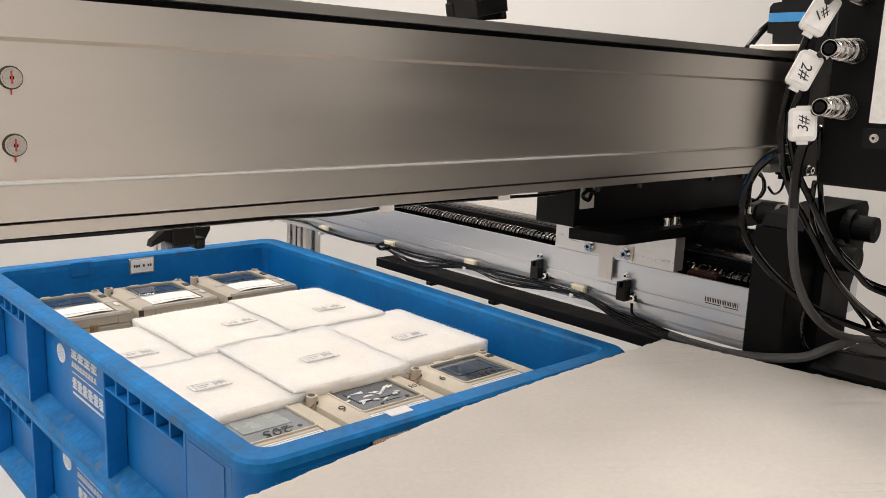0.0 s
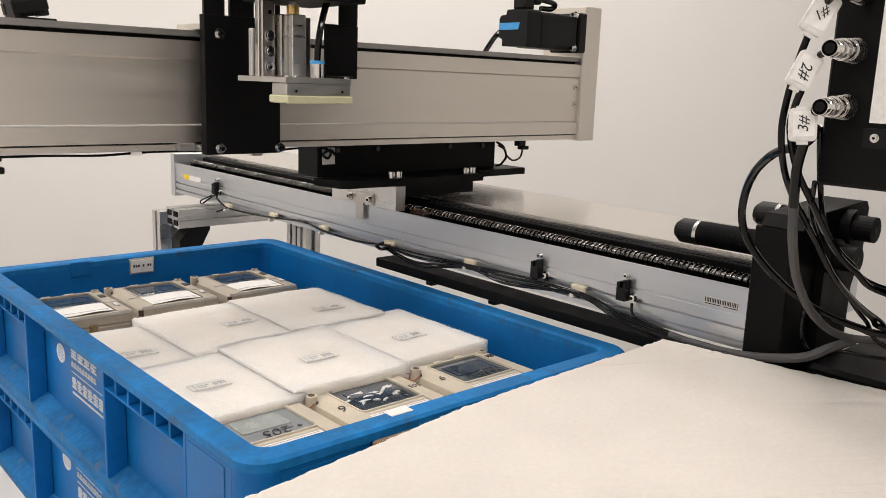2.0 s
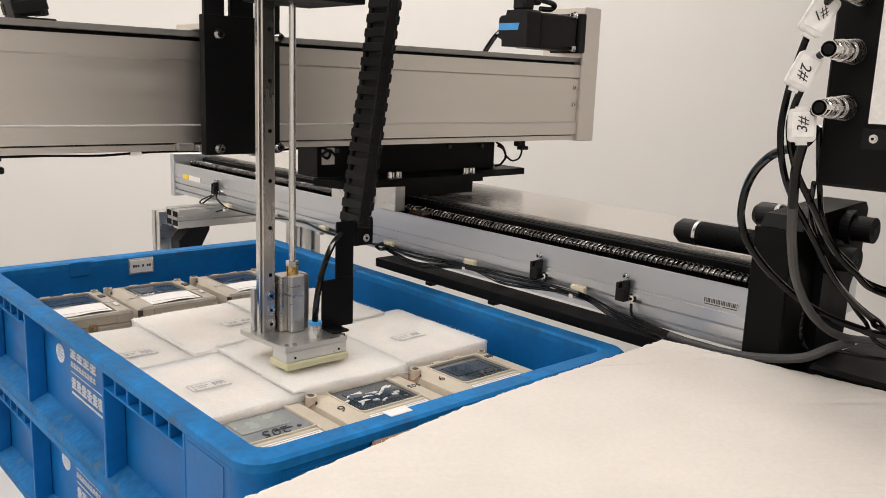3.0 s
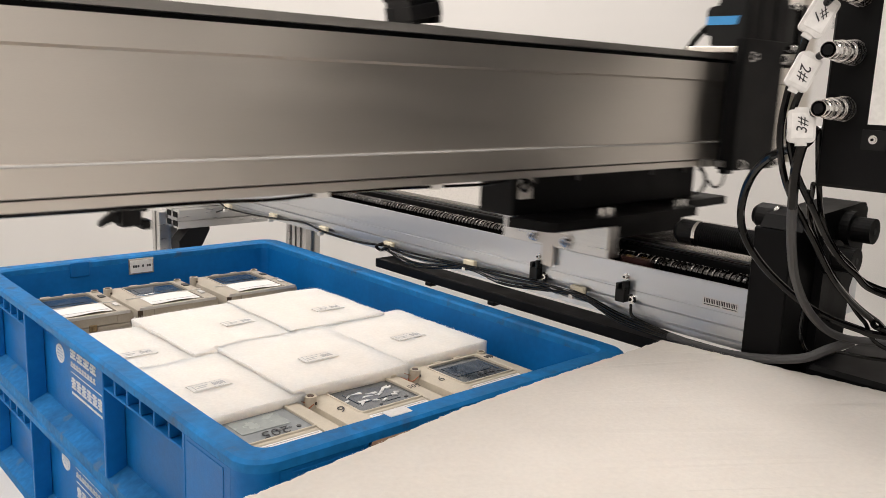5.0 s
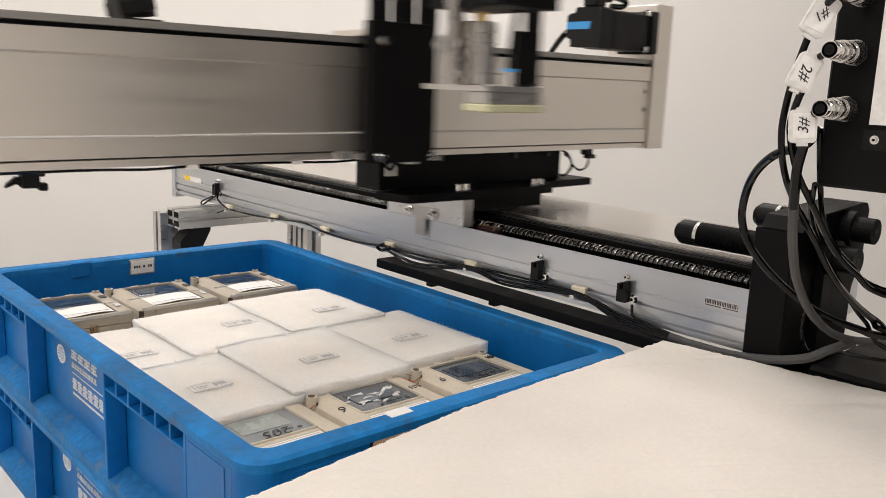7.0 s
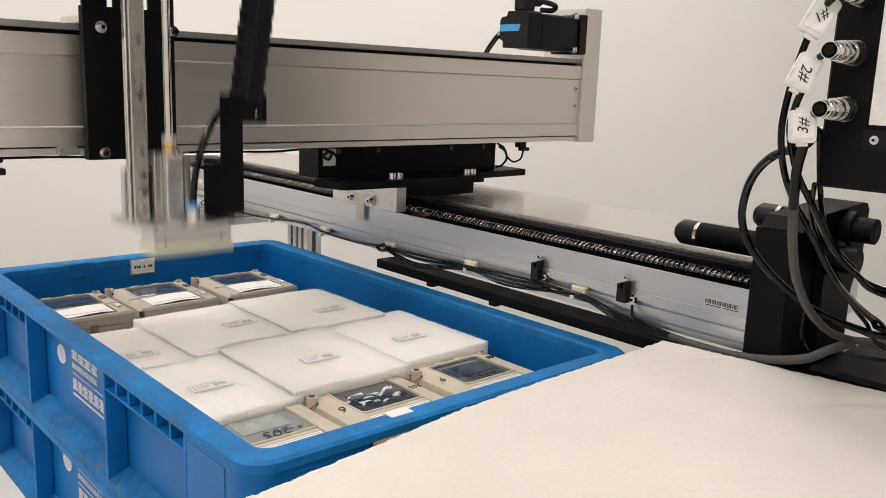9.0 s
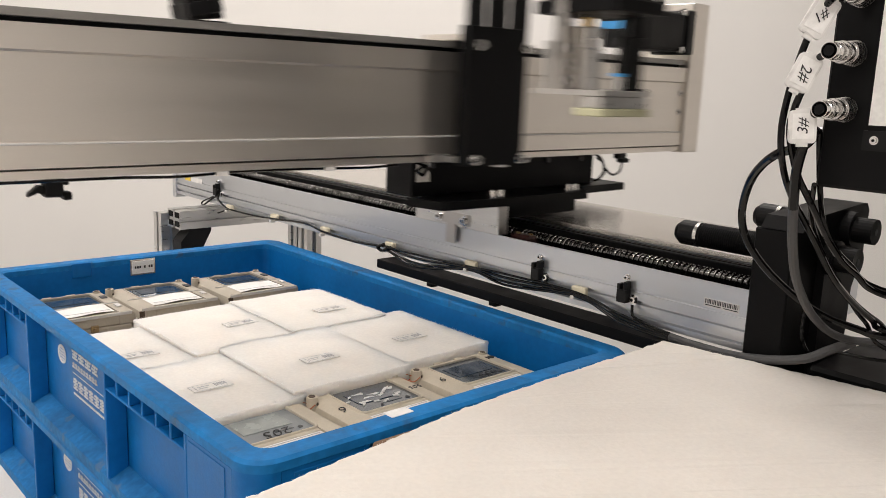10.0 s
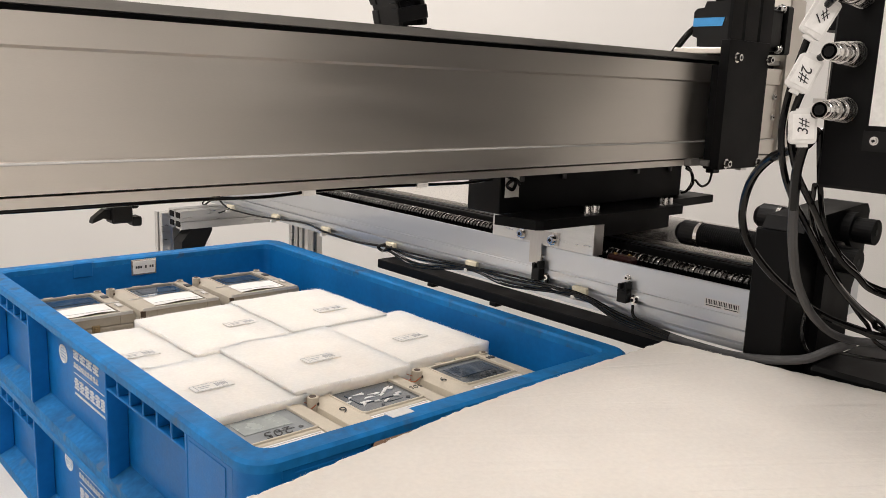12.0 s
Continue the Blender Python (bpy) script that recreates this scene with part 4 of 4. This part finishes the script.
arm = part("arm", B((-.010, -.235, ZR + .3400, .068, -.135, ZR + .352), (-.004, -.20, ZR + .352, .046, -.1401, ZR + .46), (-.004, -.14, ZR + .41, .046, -.03, ZR + .46), bevel=.001), BLACK, pick_head, "black arm that carries the vertical cylinder")

gx, gy = -.167, -.425


def gbox(*b, bevel=.0008):
    return B(*[(x0 + gx, y0 + gy, z0, x1 + gx, y1 + gy, z1) for x0, y0, z0, x1, y1, z1 in b], bevel=bevel)


bm = bmesh.new()
prism(bm, [(x + gx, y + gy) for x, y in ((.1437, .277), (.1437, .262), (.1485, .195), (.222, .195), (.222, .277))], "z", 0, .005)
gripper = part("gripper", bm, ALU_CUT, pick_head, "machined aluminium suction gripper")
part("pad_block", gbox((.1495, .1955, -.0115, .222, .222, -.0003)), ALU_CUT, gripper)
for x in (.160, .212):
    part("block_hole", C(((x + gx, .1958 + gy, -.0075), (x + gx, .1951 + gy, -.0075), .0013), seg=12), BLACK, gripper)
part("suction_pad", gbox((.1485, .1925, -.0190, .2230, .2260, -.0116), bevel=.0012), SPONGE, gripper, "soft yellowish suction pad")
part("slide_rail", gbox((.1555, .2500, .003, .1700, .2615, .40), bevel=.001), STEEL, gripper, "long steel slide rail with bolt holes")
part("rail_edge", gbox((.1530, .2530, .003, .1553, .2600, .40), bevel=.0008), CHROME, gripper)
for z in (.014, .029, .044):
    socket_bolt(gripper, (.1640 + gx, .2500 + gy, z), (0, -1, 0), .0036, .0018)
for z in (.066, .115, .163, .213, .262, .311, .36):
    part("rail_hole", C(((.1640 + gx, .2502 + gy, z), (.1640 + gx, .2496 + gy, z), .0021), seg=14), BLACK, gripper)
part("angle_plate", gbox((.1505, .2620, .0052, .184, .2680, .0505)), ALU_CUT, gripper)
part("valve_block", gbox((.1715, .2420, .0052, .1960, .2620, .0645), (.2000, .2440, .0052, .2070, .2620, .0635)), STEEL, gripper, "aluminium block on the gripper")
part("column", gbox((.1795, .2340, .0052, .1950, .2419, .0650)), ALU_CUT, gripper, "machined aluminium column")
part("fitting", C(((.188 + gx, .247 + gy, .063), (.188 + gx, .247 + gy, .074), .0062)), BRASS, gripper, "brass fitting")
part("lock_nut", C(((.188 + gx, .247 + gy, .074), (.188 + gx, .247 + gy, .079), .0066), seg=6), CHROME, gripper)
part("rod", C(((.188 + gx, .247 + gy, .079), (.188 + gx, .247 + gy, .42), .0036)), CHROME, gripper, "bright steel piston rod", smooth=True)
air = part("air_fitting", C(((.1930 + gx, .211 + gy, .005), (.1930 + gx, .211 + gy, .0185), .0058)), CHROME, gripper, "steel air fitting with a blue ring", smooth=True)
part("release_ring", C(((.1930 + gx, .211 + gy, .0185), (.1930 + gx, .211 + gy, .0215), .0070)), CYAN, air, smooth=True)
part("air_tube", T([(.1930 + gx, .211 + gy, .0205), (.1940 + gx, .211 + gy, .036), (.1985 + gx, .213 + gy, .055), (.2080 + gx, .218 + gy, .076), (.2200 + gx, .222 + gy, .095), (.233 + gx, .224 + gy, .108)], .0032), BLACK_GLOSS, gripper, "black air tube", smooth=True)
part("chain_bracket", gbox((.2120, .2260, .0052, .2520, .2290, .058), (.2290, .2261, .0580, .2515, .2291, .119), (.2515, .2262, .091, .2770, .2292, .1195), (.212, .205, .0052, .232, .2259, .0078)), BLACK, gripper, "bent black sheet bracket")
socket_bolt(gripper, (.267 + gx, .2262 + gy, .099), (0, -1, 0), .0030, .002)
for x, y in ((.1525, .199), (.1605, .1975), (.2185, .198)):
    part("plate_screw", C(((x + gx, y + gy, .005), (x + gx, y + gy, .0066), .0027), seg=14), CHROME, gripper)
chain_links(gripper, [(.2610 + gx + .0022 * k, .2500 + gy - .012, .112 + .0150 * k) for k in range(18)], .034, .016, True)

# ---- control panel ----
XP = .285
panel = thing("control_cabinet", "black control cabinet with round connectors and white sheet", "cabinet")
# Its unseen depth is set by the dark reflection on the beam.
face = part("housing", B((XP, -.85, ZR + .212, .50, -.243, ZR + .72), bevel=.002), BLACK, panel)
# Unseen black block, added so the beam's right part mirrors something dark.
part("unseen_reflected_block", B((.5005, -.85, ZR + .100, .86, -.300, ZR + .72), bevel=.002), BLACK, panel)
part("pedestal", B((.41, -.85, ZF, .459, -.64, ZR + .2118), bevel=.002), BLACK, panel)
part("paper_sheet", B((XP - .0008, -.45, ZR + .2538, XP - .0001, -.2725, ZR + .50)), PAPER, panel, "white sheet on the panel")
part("seam", B((XP - .0012, -.285, ZR + .238, XP - .0001, -.270, ZR + .2505)), BLACK_PLASTIC, panel)
socket_bolt(panel, (XP - .0010, -.2774, ZR + .2446), (-1, 0, 0), .0019, .0024)


def connector(y, z, s=.72, long=1.12):
    """A round threaded metal plug socket that points away from the panel."""
    def along(a, b, r):
        return ((XP - a * long, y, z), (XP - b * long, y, z), r * s)
    bm = bmesh.new()
    outline = ((0, .0080), (.0125, .0080), (.0130, .0088), (.0190, .0088), (.0192, .0066), (.0214, .0066), (.0216, .0082), (.0245, .0082), (.0247, .0064), (.0264, .0064), (.0268, .0074), (.0290, .0074), (.0296, .0066), (.0340, .0066))
    loops = [[bm.verts.new((XP - a * long, y + r * s * math.cos(math.pi * i / 14), z + r * s * math.sin(math.pi * i / 14))) for i in range(28)] for a, r in outline]
    for la, lb in zip(loops, loops[1:]):
        for i in range(28):
            bm.faces.new((la[i], la[(i + 1) % 28], lb[(i + 1) % 28], lb[i]))
    bm.faces.new(loops[-1])
    bmesh.ops.recalc_face_normals(bm, faces=bm.faces)
    c = part("connector", bm, CHROME, panel, "round chrome connector")
    for k, (p, r) in enumerate(((.0010, .0112), (.0040, .0108), (.0070, .0104), (.0100, .0100), (.0180, .0096), (.0238, .0086), (.0330, .0072))):
        bm = bmesh.new()
        a, b, r = along(p, p + (.0016 if k < 4 else .0010), r)
        cyl(bm, a, b, r, 28)
        part("threaded_ring", bm, CHROME, c)
    part("cable_bore", C(along(.0338, .0344, .0046)), BLACK, c)
    return c


connector(-.2590, ZR + .2975)
connector(-.2575, ZR + .2627)
connector(-.2600, ZR + .3330)
cable([(.254, -.2600, .3330), (.252, -.2560, .3290), (.262, -.2431, .3206), (.264, -.2373, .3079), (.265, -.2317, .2899), (.265, -.2275, .2685), (.267, -.2249, .2466), (.27, -.2272, .2245), (.29, -.2262, .2025), (.33, -.2266, .1692), (.37, -.2309, .1313), (.42, -.2391, .0985), (.45, -.2556, .0833), (.52, -.40, .075)], .0023, parent=panel)
cable([(.252, -.2590, .2975), (.2500, -.2560, .2960), (.259, -.2430, .2890), (.264, -.2376, .2759), (.266, -.2324, .2615), (.268, -.2302, .2462), (.275, -.2344, .2213), (.29, -.2409, .1978), (.33, -.2391, .1672), (.36, -.246, .1442), (.4, -.2687, .1219), (.5, -.40, .10)], .0023, parent=panel)
cable([(.252, -.2575, .2627), (.2505, -.2545, .2610), (.260, -.2450, .2560), (.264, -.2434, .2461), (.266, -.2412, .2387), (.27, -.2368, .2217), (.28, -.2327, .1962)], .0034, parent=panel)
cable([(.28, -.2327, .1975), (.3, -.2259, .168), (.34, -.2145, .1319), (.4, -.2043, .0935), (.45, -.2085, .0689), (.47, -.2503, .0686), (.52, -.40, .07)], .0034, DARK_GREY, panel, label="thick grey sleeved cable")
cable([(.272, -.2460, .2500), (.266, -.2422, .2395), (.3, -.2031, .227), (.33, -.173, .2042), (.36, -.1533, .173), (.38, -.1523, .1467), (.4, -.1675, .1192), (.42, -.1938, .0951), (.44, -.2242, .082), (.45, -.2561, .0796), (.52, -.42, .08)], .0032, parent=panel, label="glossy black looped cable")
cable([(.282, -.2429, .250), (.3, -.2402, .2093), (.33, -.2344, .1787), (.36, -.241, .1509), (.4, -.2681, .1261), (.5, -.42, .11)], .0019, parent=panel)
cable([(.30, -.236, .2115), (.33, -.2230, .185), (.36, -.2206, .1567), (.4, -.2223, .1232), (.44, -.2277, .0901), (.46, -.2545, .0643), (.52, -.40, .06)], .0018, parent=panel)
cable([(.42, -.1900, .096), (.455, -.1712, .0864), (.452, -.1723, .0605), (.463, -.1781, .0436), (.475, -.1934, .0475), (.48, -.2208, .0480), (.50, -.2728, .0490), (.52, -.40, .05)], .0017, parent=panel)
cable([(.31, -.228, .205), (.345, -.222, .165), (.385, -.226, .128), (.43, -.240, .096), (.47, -.262, .078), (.53, -.42, .07)], .0017, parent=panel)


def name_tag(at, turn, w, h, text, size, at_text):
    """A white card in a clear plastic sleeve, strapped to a cable."""
    t = thing("cable_tag", "white plastic cable tag with a handwritten number", "tag", Matrix.Translation(at) @ FACING @ pose(0, 0, 0, 0, 0, turn), group="cable tags")
    bm = bmesh.new()
    prism(bm, rounded(-w / 2, -h / 2, w / 2, h / 2, .0028), "z", -.0018, .0010)
    prism(bm, rounded(-w * .47, -h * .47, w * .47, h * .47, .0024), "z", .0010, .0013)
    part("sleeve", bm, SLEEVE, t, "milky clear plastic sleeve")
    part("card", B((-w * .38, -h * .36, .0014, w * .40, h * .40, .0016)), PAPER, t)
    part("strap", B((-w * .2, -h * .6, -.0012, w * .2, -h * .5, .0006)), SLEEVE, t)
    part("strap", B((-w * .25, h * .5, -.0012, w * .25, h * .56, .0006)), SLEEVE, t)
    writing(t, text, pose(0, 0, .0017, 0, 0, at_text), size)


FACING = Matrix(((.66, .05, -.75, 0), (-.75, .05, -.66, 0), (.0, .997, .07, 0), (0, 0, 0, 1))).to_quaternion().to_matrix().to_4x4()
name_tag((.2545, -.2475, ZR + .3180), -27, .0155, .0250, "1#", .0085, 66)
name_tag((.2475, -.2450, ZR + .2842), -24, .0150, .0225, "2#", .0095, -76)
name_tag((.2475, -.2480, ZR + .2515), 3, .0165, .0205, "3#", .0090, 90)


# ---- moves ----
HOME, MID, FAR = -.026, .078, .425
BEAM_Y = [(0, HOME), (.8, HOME), (.9, -.008), (1.0, .053), (1.1, .0765), (1.2, .079), (1.3, .1106), (1.4, .1614), (1.5, .2155), (1.6, .262), (1.7, .310), (1.8, .357),
          (1.9, .402), (2.0, FAR), (2.1, FAR), (3.85, FAR), (4.0, .40), (4.4, .235), (4.7, .105), (4.8, .0843), (4.9, .076), (5.0, .056), (5.1, -.008), (5.2, HOME),
          (6.1, HOME), (6.2, .006), (6.3, .066), (6.4, .0765), (6.5, .0905), (6.6, .119), (6.7, .1614), (6.8, .200), (6.9, .243), (7.0, .287), (7.2, .364), (7.35, .41),
          (7.45, FAR), (9.35, FAR), (9.5, .412), (9.6, .378), (9.8, .30), (10.0, .2252), (10.2, .136), (10.3, .1008), (10.4, .081), (10.5, .078), (10.6, .035),
          (10.7, -.0154), (10.8, HOME), (11.6, HOME), (11.7, -.021), (11.8, .0274), (11.9, .0704), (12.0, .078)]
RIGHT, LEFT_A, LEFT_B = .660, .167, .036
HEAD_X = [(0, RIGHT), (1.1, RIGHT), (1.2, .642), (1.3, .574), (1.4, .512), (1.5, .447), (1.6, .373), (1.7, .306), (1.8, .234), (1.9, .18), (2.0, LEFT_A), (3.85, LEFT_A),
          (4.0, .20), (4.4, .43), (4.7, .63), (4.8, RIGHT), (6.35, RIGHT), (6.5, .61), (6.6, .55), (6.8, .404), (7.0, .2906), (7.2, .15), (7.35, .06), (7.45, LEFT_B),
          (9.35, LEFT_B), (9.5, .067), (9.6, .105), (9.8, .235), (10.0, .3755), (10.2, .53), (10.4, .648), (10.5, RIGHT), (12, RIGHT)]
REST, DOWN = .2634, .003
GRIP_Z = [(0, REST), (2.4, REST), (2.5, .2412), (2.6, .178), (2.7, .0996), (2.8, .034), (2.9, .0065), (3.0, .0025), (3.2, .005), (3.3, .03), (3.4, .10), (3.5, .18), (3.6, .24),
          (3.7, REST), (7.8, REST), (7.9, .2412), (8.0, .178), (8.1, .0996), (8.2, .034), (8.3, .0065), (8.4, .0025), (8.65, .0025), (8.7, .01), (8.8, .028), (8.9, .07), (9.0, .134), (9.1, .187),
          (9.2, .240), (9.3, REST), (12, REST)]


def at_time(rows, t):
    for (a, u), (b, v) in zip(rows, rows[1:]):
        if a <= t <= b:
            return u + (v - u) * (t - a) / (b - a)
    return rows[-1][1]


def motions():
    walk(gantry, [(t, pose(0, y, 0)) for t, y in BEAM_Y])
    times = sorted({t for t, _ in BEAM_Y} | {t for t, _ in HEAD_X})
    walk(pick_head, [(t, pose(at_time(HEAD_X, t), at_time(BEAM_Y, t), 0)) for t in times])
    walk(beam_chain, [(t, pose(.216 + .455 * (x - RIGHT), 0, 0)) for t, x in HEAD_X])
    walk(gripper, [(t, pose(0, 0, z + ZR)) for t, z in GRIP_Z])


motions()
